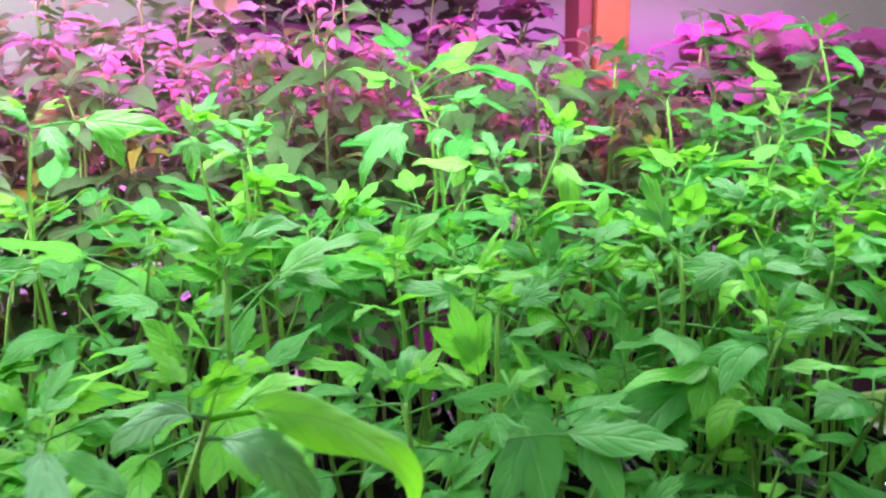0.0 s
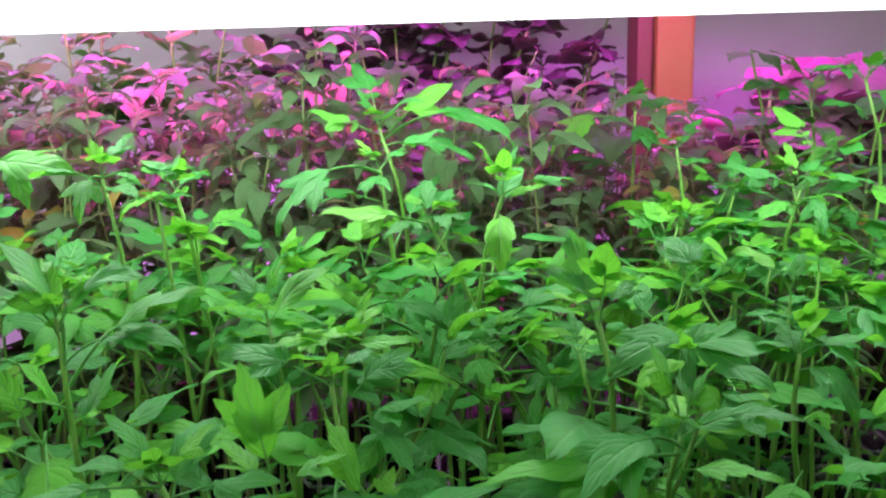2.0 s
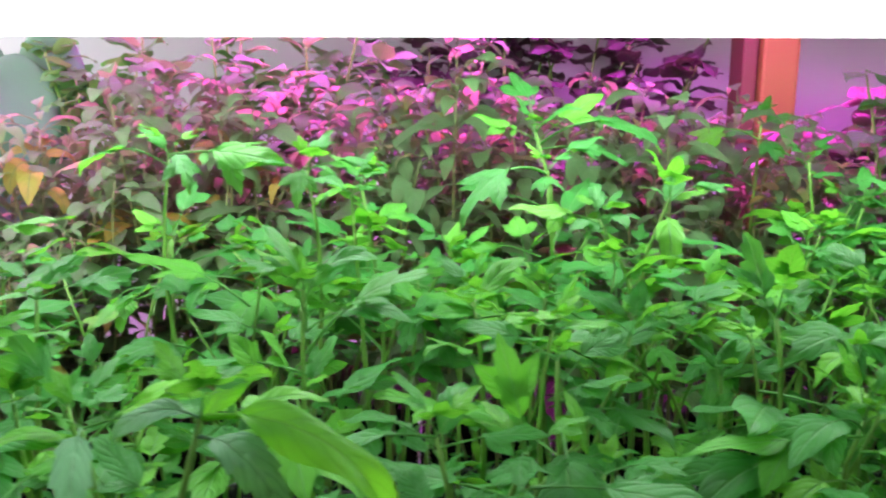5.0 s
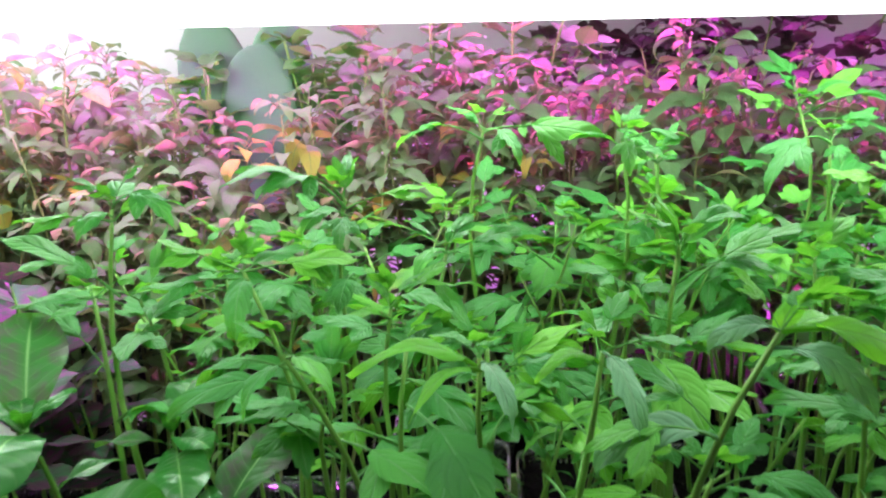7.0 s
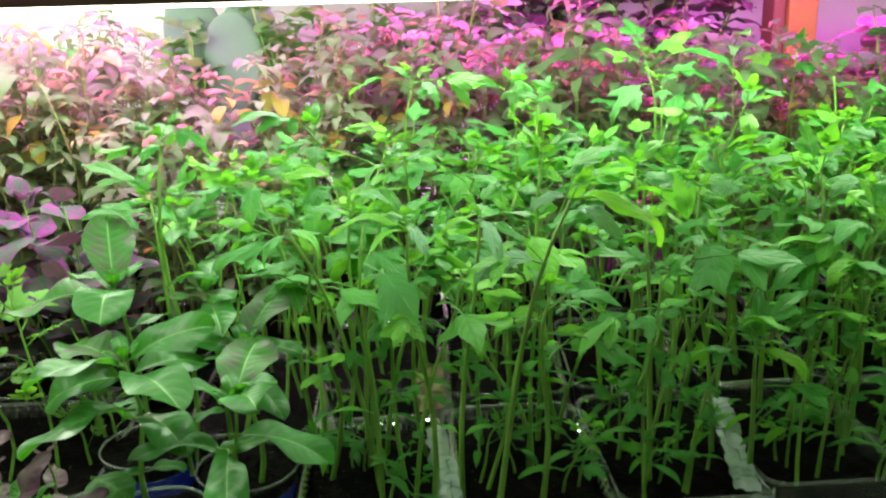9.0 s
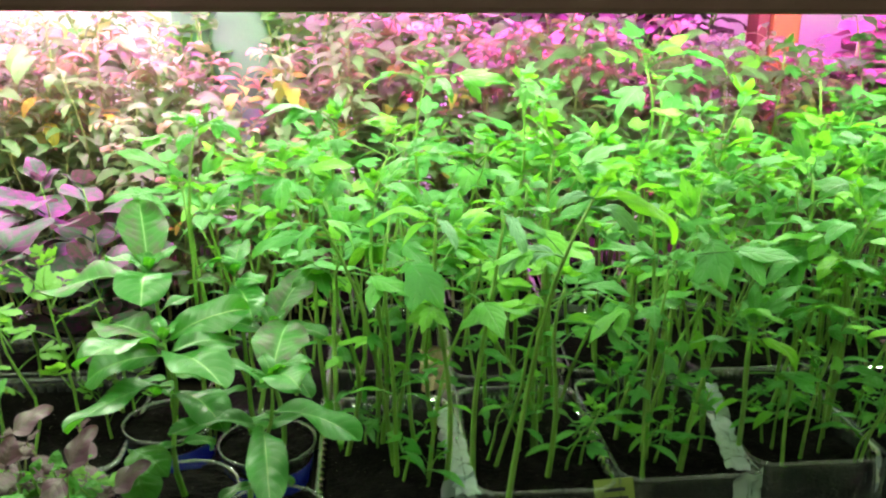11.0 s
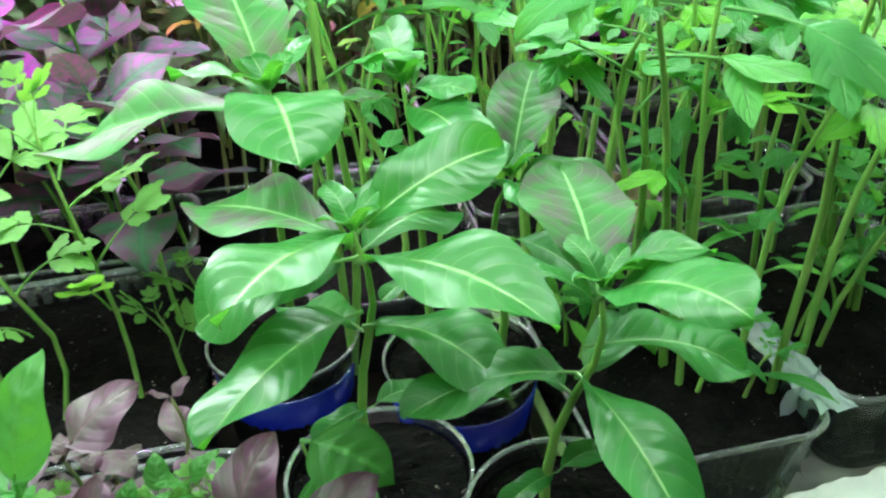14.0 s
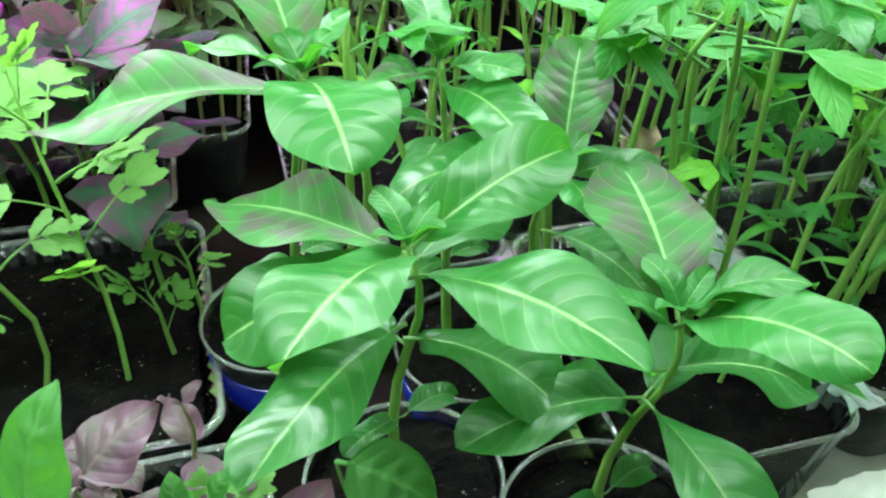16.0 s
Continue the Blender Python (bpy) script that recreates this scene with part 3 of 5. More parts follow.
def tray(x, y, turn, w=0.118, d=0.185, h=0.062, label="clear ribbed plastic tray filled with dark soil", group="seedling trays", fill=0.8):
    root = thing("seedling_tray", pose(x, y, 0, 0, 0, turn), label, "tray", group)
    key = (w, d, h, fill)
    if key not in TRAY_MESHES:
        rings = [rounded_ring(w * a, d * (1 - (1 - a) * w / d), 0.018, z, c) for a, z, c in ((0.82, 0.001, 0), (0.85, 0.004, 0.0030), (0.965, h - 0.008, 0.0030), (0.97, h - 0.005, 0), (1.0, h - 0.004, 0), (1.012, h - 0.002, 0), (1.0, h, 0), (0.975, h - 0.001, 0))]
        TRAY_MESHES[key] = (rings_mesh("tray_wall", rings[:5], True), rings_mesh("tray_rim", rings[3:]),
                            soil_mesh(rounded_ring(w * (0.80 + 0.12 * fill), d * (1 - (0.20 - 0.12 * fill) * w / d), 0.016, 0, n=10), h * fill, R))
        bm = TRAY_MESHES[key][2]
        data = bpy.data.meshes.new("soil")
        bm.to_mesh(data)
        bm.free()
        TRAY_MESHES[key] = (*TRAY_MESHES[key][:2], smooth(data))
    wall, rim, soil = TRAY_MESHES[key]
    side_wall = part("wall", wall, M_CLEAR, root)
    part("rim", smooth(rim), M_RIM, side_wall)
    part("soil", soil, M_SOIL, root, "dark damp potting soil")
    return root


def cup(x, y, r_top=0.041, h=0.088, blue=True, label="clear plastic cup in a blue sleeve with dark soil", fill=0.8, soil=True):
    root = thing("plastic_cup", (x, y, 0), label, "cup", "seedling cups")
    rb = r_top * 0.72
    at = lambda z: rb + (r_top - rb) * z / h
    side_wall = part("wall", smooth(rings_mesh("cup_wall", [ring(rb * 0.9, 0.003), ring(rb, 0.001), ring(at(h * 0.5), h * 0.5), ring(at(h - 0.002), h - 0.002)], True)), M_CLEAR, root)
    part("rim", smooth(rings_mesh("cup_rim", [ring(r_top, h - 0.003), ring(r_top + 0.0012, h - 0.0018), ring(r_top + 0.0011, h - 0.0003), ring(r_top, h), ring(r_top - 0.0006, h - 0.002)])), M_RIM, side_wall)
    if blue:
        part("sleeve", smooth(rings_mesh("cup_sleeve", [ring(at(0) + 0.0015, 0.001), ring(at(h * 0.78) + 0.0015, h * 0.78), ring(at(h * 0.78) + 0.0002, h * 0.785)])), M_BLUE, root, "blue plastic sleeve")
    if soil:
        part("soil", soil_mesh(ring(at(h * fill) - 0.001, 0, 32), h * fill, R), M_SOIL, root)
    return root


drip = thing("drip_tray", pose(0.235, 0.478, 0.0, 0, 0, 3.0), "shallow pale green drip tray under the tomato trays", "tray")
part("floor", box((0.93, 0.47, 0.003), (0, 0, 0.0018), 0.001), M_SHELF, drip)
for sy in (-1, 1):
    part("side", box((0.93, 0.006, 0.03), (0, sy * 0.232, 0.0155), 0.002), M_EDGE, drip)
for sx in (-1, 1):
    part("end", box((0.006, 0.458, 0.03), (sx * 0.462, 0, 0.0155), 0.002), M_EDGE, drip)

TRAYS = [(-0.033, 0.376, 3), (0.088, 0.394, 4), (0.207, 0.415, 4), (0.328, 0.42, 4), (0.45, 0.43, 2), (-0.160, 0.356, 3), (-0.04, 0.585, 1), (0.085, 0.595, 0), (0.21, 0.60, 2), (0.335, 0.60, 0), (0.46, 0.615, -2), (-0.285, 0.52, 2), (-0.165, 0.60, 0)]
for x, y, a in TRAYS:
    tray(x, y, a).location.z = 0.0035 if x > -0.22 else 0.0005
BACK_TRAYS = [(-0.16 + 0.125 * i, 0.79 + 0.015 * (i % 3), 3 - 2 * (i % 4)) for i in range(6)]
for x, y, a in BACK_TRAYS:
    tray(x, y, a, label="clear plastic tray of seedlings under the magenta lamp")
LEFT_TRAYS = [(-0.29, 0.715, 3), (-0.42, 0.70, -2), (-0.55, 0.72, 0), (-0.68, 0.755, 4), (-0.81, 0.755, 0), (-0.62, 0.945, 0), (-0.75, 0.945, 3)]
for x, y, a in LEFT_TRAYS:
    tray(x, y, a, label="clear plastic tray of pink-lit seedlings")

# ---- tomato seedlings ----
TOMATO_LABEL = "green tomato seedling with lobed leaves in a plastic tray"


def tomato(base, apex, r, count=6, size=(0.54, 0.92), label=TOMATO_LABEL, name="tomato_seedling"):
    root = leafy(name, base, apex, label, "seedling", "tomato seedlings", TOMATO, r, count, size, 0.74, 0.0021, pitch=(-0.15, 0.3), face=0.0)
    for i in range(3):
        free_leaf(root, base, bent(base, apex, 0.36 + 0.13 * i), r.choice(TOMATO), 2.3 * i + r.uniform(0, 1.5), r.uniform(-0.4, 0.2), r.uniform(0.26, 0.46))
    az = r.uniform(0, 6.28)
    for s in (0, 3.14):
        free_leaf(root, base, bent(base, apex, 0.3), r.choice(SEED_LEAF), az + s, 0.2, r.uniform(0.7, 1.0))
    return root


def tomato_prototypes(n, seed, height, size):
    """A few seedlings of one height to copy from."""
    out = []
    for i in range(n):
        q = random.Random(seed + i)
        lean = q.uniform(-0.01, 0.06)
        out.append(tomato((0, 0, 0), (q.uniform(-0.06, 0.06), -lean, q.uniform(*height)), q, q.choice((4, 4, 5)), size))
    return out


FRONT = tomato_prototypes(9, 500, (0.16, 0.22), (0.50, 0.72))
REAR = tomato_prototypes(9, 520, (0.225, 0.285), (0.56, 0.84))
rr = random.Random(11)
first = set(FRONT + REAR)
spots = []
for tx, ty, ta in TRAYS:
    for ix in range(3):
        for iy in range(5):
            if rr.random() < 0.44:
                continue
            p = Vector(((ix - 1) * 0.036 + rr.uniform(-0.012, 0.012), (iy - 2) * 0.036 + rr.uniform(-0.01, 0.01), 0))
            p.rotate(Euler((0, 0, radians(ta))))
            if ty + p.y > 0.315:
                spots.append((tx + p.x, ty + p.y))
for i, (x, y) in enumerate(spots):
    kind = FRONT if y < 0.46 else REAR
    src = kind[i % len(kind)]
    k = (1.0 + 1.1 * (y - 0.33) if kind is FRONT else 0.90 + 0.9 * (y - 0.46)) * rr.uniform(0.92, 1.08) * (0.86 if y < 0.41 and x > 0.17 else 1.0)
    if abs(y - 0.585) < 0.09:
        k = min(k, 0.98)
    m = pose(x, y, 0.049, rr.uniform(-8, 6), rr.uniform(-9, 9), rr.uniform(-50, 50)) @ Matrix.Diagonal((k, k, k, 1))
    if src in first:
        first.discard(src)
        src.matrix_basis = m
    else:
        copy_thing(src, m)

rq = random.Random(77)
for i in range(34):
    tx, ty, ta = TRAYS[i % 6]
    x, y = tx + rq.uniform(-0.045, 0.045), ty + rq.uniform(-0.08, 0.03)
    h = rq.uniform(0.035, 0.075)
    low = leafy("tomato_seedling", (x, y, 0.049), (x + rq.uniform(-0.02, 0.02), y - rq.uniform(0.0, 0.02), 0.049 + h), "small young " + TOMATO_LABEL, "seedling", "tomato seedlings", TOMATO, rq, 3, (0.22, 0.42), 0.6, 0.0014, pitch=(-0.1, 0.4))
    az = rq.uniform(0, 6.28)
    for q in (0, 3.0):
        free_leaf(low, (x, y, 0.049), (x, y, 0.049 + 0.55 * h), rq.choice(SEED_LEAF), az + q, 0.1, rq.uniform(0.8, 1.2))

KIND = {"F": HERO_F, "T": HERO_T, "D": HERO_D, "Y": HERO_Y, "P": HERO_P}
LONG = {"F": TOMATO_FLAT, "T": TOMATO_ARCH, "D": TOMATO_DOWN}
hero_count = 0


def hero(base, apex, leaves):
    """A tall tomato seedling with each of its large leaves in its place: part of the stem, kind of arch, tip."""
    global hero_count
    hero_count += 1
    foot = (base[0], base[1], 0.049)
    root = thing("tomato_seedling", foot, "tall " + TOMATO_LABEL, "seedling", "tomato seedlings")
    add_stem(root, foot, apex, 0.0026, M_STEM)
    for i, (f, kind, x, y, z) in enumerate(leaves):
        start = bent(foot, apex, f)
        meshes = LONG[kind] if kind in LONG and (Vector((x, y, z)) - start).length > 0.043 else KIND[kind]
        reach = Vector((x, y, z)) - start
        x, y, z = start + reach * min(1.0, (0.066 if kind in "YP" else 0.088 if apex[1] > 0.33 else 0.060) / reach.length)
        toward = (x - start.x) / max(0.001, math.hypot(x - start.x, y - start.y))
        add_leaf(root, foot, start, (x, y, z), meshes[(hero_count * 3 + i) % len(meshes)], (32 if kind == "F" and apex[1] > 0.5 else 8) * toward, {"Y": 0.58, "P": 0.72}.get(kind, 0.88 if apex[1] > 0.34 else 0.72))
    q = random.Random(900 + hero_count)
    for i in range(3):
        free_leaf(root, foot, apex, q.choice(TOMATO), 2.1 * i + q.uniform(0, 1), q.uniform(0.5, 1.0), q.uniform(0.22, 0.36))
    for i in range(2):
        free_leaf(root, foot, bent(foot, apex, 0.66 + 0.14 * i), q.choice(TOMATO), q.uniform(0, 6.28), q.uniform(-0.1, 0.2), q.uniform(0.5, 0.75))
    return root


hero((0.127, 0.660), (0.112, 0.630, 0.368), [(0.98, "F", 0.064, 0.630, 0.379), (0.97, "F", 0.160, 0.650, 0.397), (1.00, "T", 0.097, 0.670, 0.409), (0.96, "D", 0.210, 0.620, 0.353), (0.95, "T", 0.174, 0.610, 0.348), (1.00, "T", 0.142, 0.610, 0.386)])
hero((0.134, 0.595), (0.114, 0.565, 0.349), [(0.99, "D", 0.060, 0.515, 0.321), (0.95, "D", 0.107, 0.525, 0.338), (1.00, "T", 0.152, 0.595, 0.368)])
hero((0.201, 0.550), (0.141, 0.520, 0.326), [(0.99, "F", 0.084, 0.490, 0.335), (0.97, "T", 0.116, 0.480, 0.325), (1.00, "T", 0.140, 0.550, 0.344), (0.95, "D", 0.150, 0.480, 0.327)])
hero((0.163, 0.550), (0.183, 0.520, 0.339), [(0.95, "D", 0.178, 0.490, 0.301), (0.99, "F", 0.206, 0.520, 0.343), (1.00, "T", 0.224, 0.540, 0.343), (1.00, "T", 0.165, 0.530, 0.344), (0.96, "T", 0.197, 0.550, 0.350)])
hero((0.074, 0.455), (0.064, 0.435, 0.298), [(0.98, "F", 0.045, 0.405, 0.312), (0.98, "T", 0.093, 0.455, 0.317), (0.95, "F", 0.108, 0.395, 0.299), (0.75, "D", 0.040, 0.405, 0.279)])
hero((-0.018, 0.420), (-0.018, 0.400, 0.313), [(0.90, "T", -0.043, 0.400, 0.348), (0.85, "T", 0.049, 0.390, 0.326), (0.97, "D", 0.019, 0.410, 0.326), (0.90, "D", 0.035, 0.400, 0.296), (1.00, "T", -0.030, 0.420, 0.333), (1.00, "T", -0.045, 0.420, 0.329), (0.95, "D", -0.049, 0.370, 0.328)])
hero((0.116, 0.500), (0.106, 0.480, 0.288), [(1.00, "D", 0.150, 0.460, 0.279), (0.97, "T", 0.075, 0.500, 0.302), (0.90, "T", 0.118, 0.450, 0.278)])
hero((0.102, 0.440), (0.102, 0.410, 0.291), [(1.00, "F", 0.075, 0.370, 0.308), (1.00, "F", 0.134, 0.410, 0.293), (0.80, "F", 0.141, 0.390, 0.273), (1.00, "T", 0.117, 0.430, 0.303)])
hero((0.108, 0.490), (0.168, 0.460, 0.274), [(1.00, "F", 0.210, 0.450, 0.280), (1.00, "T", 0.161, 0.460, 0.288), (0.98, "T", 0.223, 0.490, 0.291), (0.97, "T", 0.184, 0.480, 0.284), (0.90, "D", 0.166, 0.420, 0.264)])
hero((0.202, 0.480), (0.202, 0.460, 0.249), [(0.98, "F", 0.245, 0.460, 0.256), (1.00, "T", 0.184, 0.480, 0.267), (0.95, "T", 0.225, 0.490, 0.263)])
hero((0.067, 0.350), (0.047, 0.310, 0.279), [(1.00, "F", 0.000, 0.280, 0.286), (0.97, "F", 0.090, 0.300, 0.286), (0.95, "D", 0.060, 0.350, 0.282), (0.97, "T", 0.005, 0.340, 0.270)])
hero((0.278, 0.450), (0.258, 0.420, 0.273), [(1.00, "D", 0.229, 0.400, 0.266), (0.95, "D", 0.268, 0.400, 0.252), (0.90, "F", 0.286, 0.390, 0.266), (0.97, "T", 0.228, 0.450, 0.275), (1.00, "T", 0.292, 0.450, 0.273)])
hero((0.250, 0.400), (0.240, 0.370, 0.261), [(0.97, "D", 0.192, 0.330, 0.256), (0.95, "F", 0.135, 0.350, 0.248), (1.00, "F", 0.277, 0.370, 0.273), (0.90, "F", 0.275, 0.350, 0.250), (1.00, "T", 0.245, 0.400, 0.267)])
hero((0.334, 0.450), (0.314, 0.430, 0.273), [(1.00, "D", 0.288, 0.430, 0.271), (0.95, "D", 0.328, 0.400, 0.251), (1.00, "T", 0.354, 0.430, 0.278), (0.97, "T", 0.312, 0.460, 0.281)])
hero((0.322, 0.687), (0.322, 0.667, 0.343), [(0.98, "T", 0.294, 0.667, 0.353), (1.00, "T", 0.340, 0.667, 0.354), (0.95, "F", 0.340, 0.647, 0.336), (1.00, "T", 0.303, 0.677, 0.340), (0.80, "F", 0.299, 0.637, 0.319), (0.80, "F", 0.344, 0.637, 0.308)])
hero((0.312, 0.770), (0.312, 0.750, 0.364), [(0.95, "D", 0.242, 0.720, 0.335), (1.00, "F", 0.344, 0.770, 0.371), (1.00, "T", 0.291, 0.750, 0.375), (0.95, "D", 0.313, 0.710, 0.337), (0.97, "T", 0.285, 0.760, 0.353)])
hero((0.384, 0.630), (0.384, 0.600, 0.322), [(1.00, "F", 0.332, 0.600, 0.338), (0.97, "D", 0.385, 0.560, 0.300), (0.95, "D", 0.409, 0.570, 0.307), (0.95, "T", 0.347, 0.570, 0.306), (1.00, "T", 0.431, 0.600, 0.325)])
hero((0.328, 0.590), (0.328, 0.560, 0.281), [(0.98, "F", 0.365, 0.550, 0.282), (1.00, "F", 0.284, 0.580, 0.299), (0.95, "T", 0.312, 0.590, 0.298), (1.00, "T", 0.367, 0.590, 0.293)])
hero((0.515, 0.840), (0.485, 0.820, 0.363), [(1.00, "T", 0.447, 0.820, 0.407), (0.90, "D", 0.468, 0.800, 0.341), (0.90, "D", 0.494, 0.790, 0.317), (0.97, "T", 0.425, 0.820, 0.374), (0.97, "T", 0.506, 0.850, 0.386)])
hero((0.492, 0.700), (0.462, 0.680, 0.386), [(1.00, "T", 0.413, 0.660, 0.392), (1.00, "T", 0.474, 0.660, 0.405), (0.90, "D", 0.431, 0.680, 0.367), (0.97, "D", 0.481, 0.650, 0.356)])
hero((0.014, 0.580), (-0.006, 0.560, 0.341), [(0.98, "D", -0.032, 0.540, 0.327), (0.98, "T", 0.006, 0.540, 0.343), (1.00, "T", 0.010, 0.580, 0.347), (1.00, "T", -0.026, 0.590, 0.355)])
hero((0.001, 0.550), (-0.009, 0.530, 0.339), [(1.00, "D", -0.024, 0.510, 0.333), (1.00, "T", 0.009, 0.540, 0.340)])
hero((-0.129, 0.565), (-0.124, 0.545, 0.361), [(1.00, "F", -0.044, 0.515, 0.359), (0.99, "D", -0.098, 0.505, 0.343), (1.00, "T", -0.151, 0.575, 0.375), (0.97, "D", -0.186, 0.555, 0.345)])
hero((-0.034, 0.540), (-0.034, 0.520, 0.355), [(1.00, "D", -0.034, 0.480, 0.338), (0.98, "T", -0.068, 0.510, 0.358), (1.00, "T", 0.011, 0.540, 0.356), (0.97, "T", -0.008, 0.500, 0.346)])
hero((-0.193, 0.470), (-0.203, 0.440, 0.333), [(0.97, "D", -0.263, 0.400, 0.345), (0.99, "D", -0.237, 0.390, 0.339), (0.97, "F", -0.150, 0.460, 0.336), (0.93, "D", -0.200, 0.400, 0.310), (1.00, "T", -0.203, 0.470, 0.355), (0.95, "D", -0.222, 0.420, 0.314)])
hero((-0.320, 0.390), (-0.310, 0.370, 0.340), [(0.98, "D", -0.314, 0.340, 0.329), (1.00, "D", -0.268, 0.340, 0.337), (1.00, "T", -0.317, 0.410, 0.345), (0.97, "F", -0.366, 0.370, 0.331), (0.97, "T", -0.291, 0.400, 0.346)])
hero((-0.211, 0.400), (-0.241, 0.360, 0.309), [(0.98, "F", -0.291, 0.340, 0.302), (1.00, "F", -0.295, 0.360, 0.326), (0.98, "D", -0.237, 0.330, 0.282), (1.00, "F", -0.184, 0.380, 0.309), (1.00, "T", -0.216, 0.390, 0.314)])
hero((-0.154, 0.345), (-0.204, 0.285, 0.292), [(0.98, "D", -0.217, 0.265, 0.271), (0.99, "D", -0.179, 0.265, 0.274), (0.90, "D", -0.269, 0.275, 0.263), (0.95, "D", -0.252, 0.305, 0.265), (1.00, "F", -0.175, 0.295, 0.283)])
hero((-0.166, 0.380), (-0.166, 0.350, 0.293), [(0.97, "D", -0.197, 0.330, 0.281), (1.00, "D", -0.133, 0.330, 0.292), (0.97, "T", -0.137, 0.380, 0.307), (1.00, "T", -0.180, 0.370, 0.310)])
hero((-0.171, 0.420), (-0.141, 0.390, 0.311), [(1.00, "D", -0.154, 0.360, 0.303), (1.00, "F", -0.099, 0.410, 0.320), (0.90, "T", -0.117, 0.370, 0.296), (1.00, "T", -0.130, 0.420, 0.326)])
hero((-0.110, 0.310), (-0.120, 0.260, 0.300), [(0.99, "P", -0.106, 0.228, 0.283), (0.97, "Y", -0.168, 0.240, 0.300), (0.97, "Y", -0.145, 0.230, 0.286), (0.97, "F", -0.076, 0.260, 0.297), (1.00, "T", -0.142, 0.290, 0.295), (1.00, "T", -0.116, 0.290, 0.298)])
hero((-0.087, 0.325), (-0.072, 0.268, 0.300), [(1.00, "P", -0.060, 0.232, 0.276), (0.97, "Y", -0.100, 0.245, 0.296), (1.00, "F", -0.033, 0.295, 0.295), (0.97, "T", -0.074, 0.315, 0.297)])
hero((-0.064, 0.270), (-0.018, 0.224, 0.323), [(1.00, "Y", 0.036, 0.218, 0.294), (1.00, "P", -0.042, 0.222, 0.316), (0.97, "P", 0.006, 0.206, 0.300), (0.97, "Y", -0.002, 0.246, 0.328), (0.80, "P", -0.076, 0.240, 0.262), (0.80, "T", -0.066, 0.262, 0.300), (0.95, "T", 0.012, 0.258, 0.316)])
hero((-0.320, 0.380), (-0.320, 0.360, 0.295), [(1.00, "F", -0.358, 0.350, 0.293), (0.98, "F", -0.329, 0.330, 0.292), (1.00, "T", -0.314, 0.360, 0.296)])
hero((-0.024, 0.320), (-0.024, 0.280, 0.240), [(0.95, "D", 0.022, 0.260, 0.238), (1.00, "T", -0.064, 0.300, 0.251)])
hero((0.149, 0.350), (0.129, 0.300, 0.189), [(1.00, "D", 0.159, 0.280, 0.169), (0.98, "F", 0.076, 0.290, 0.191), (0.95, "D", 0.140, 0.330, 0.225), (1.00, "T", 0.180, 0.330, 0.235)])
hero((0.246, 0.440), (0.236, 0.400, 0.226), [(1.00, "D", 0.145, 0.350, 0.208), (0.98, "F", 0.186, 0.380, 0.243), (1.00, "T", 0.290, 0.420, 0.235), (0.97, "D", 0.266, 0.370, 0.199)])

# ---- seedlings under the magenta lamp ----
def whorl_mesh(seed, count, rise, droop, length=0.05):
    """A ring of pointed drooping leaves round a stem, one mesh for plants too far off to pick leaves apart."""
    r = random.Random(seed)
    V, F, UV = [], [], []
    for q in range(count):
        b = Blades(seed * 17 + q)
        L = length * r.uniform(0.6, 1.2)
        b.stalk(0, L * 0.35, 0.0009, 3)
        b.blade(Matrix.Translation((L * 0.26, 0, 0)) @ Matrix.Rotation(r.uniform(-0.5, 0.5), 4, "X"), L * 0.74, L * r.uniform(0.25, 0.38), ovate, 8, 0, 0.1, 0.22, 0.06, 2)
        leaf = b.mesh("seedling_leaf", L, radians(rise + r.uniform(-18, 18)), radians(droop + r.uniform(-30, 30)))
        m = Matrix.Translation((0, 0, r.uniform(-0.022, 0.012))) @ Matrix.Rotation(2.4 * q + r.uniform(-0.4, 0.4), 4, "Z")
        k = len(V)
        V += [m @ v.co for v in leaf.vertices]
        F += [tuple(k + a for a in p.vertices) for p in leaf.polygons]
        UV += b.UV
        bpy.data.meshes.remove(leaf)
    data = bpy.data.meshes.new("leaf_whorl")
    data.from_pydata(V, [], F)
    layer = data.uv_layers.new(name="UVMap")
    for loop in data.loops:
        layer.data[loop.index].uv = UV[loop.vertex_index]
    data.materials.append(M_PEPPER)
    return smooth(data)


WHORL = [whorl_mesh(800 + i, 7 + i % 3, 24, 76) for i in range(8)]
WHORL_TOP = [whorl_mesh(830 + i, 7, 46, 122) for i in range(6)]
PINK = []
for i in range(12):
    rr2 = random.Random(700 + i)
    apex = Vector((rr2.uniform(-0.04, 0.04), rr2.uniform(-0.035, 0.015), rr2.uniform(0.315, 0.365)))
    root = thing("pepper_seedling", (0, 0, 0), "slender seedling with drooping narrow leaves under magenta light", "seedling", "magenta-lit seedlings")
    add_stem(root, (0, 0, 0), apex, 0.0019, M_STEM_RED)
    for f in (0.34, 0.52, 0.70, 0.86, 1.0):
        ob = part("leaf_whorl", rr2.choice(WHORL_TOP if f > 0.8 else WHORL), None, root)
        k = rr2.uniform(0.9, 1.25) * (0.85 if f == 1.0 else 1.0)
        ob.matrix_basis = Matrix.Translation(bent((0, 0, 0), apex, f)) @ Matrix.Rotation(rr2.uniform(0, 6.28), 4, "Z") @ Matrix.Diagonal((k, k, k, 1))
    PINK.append(root)


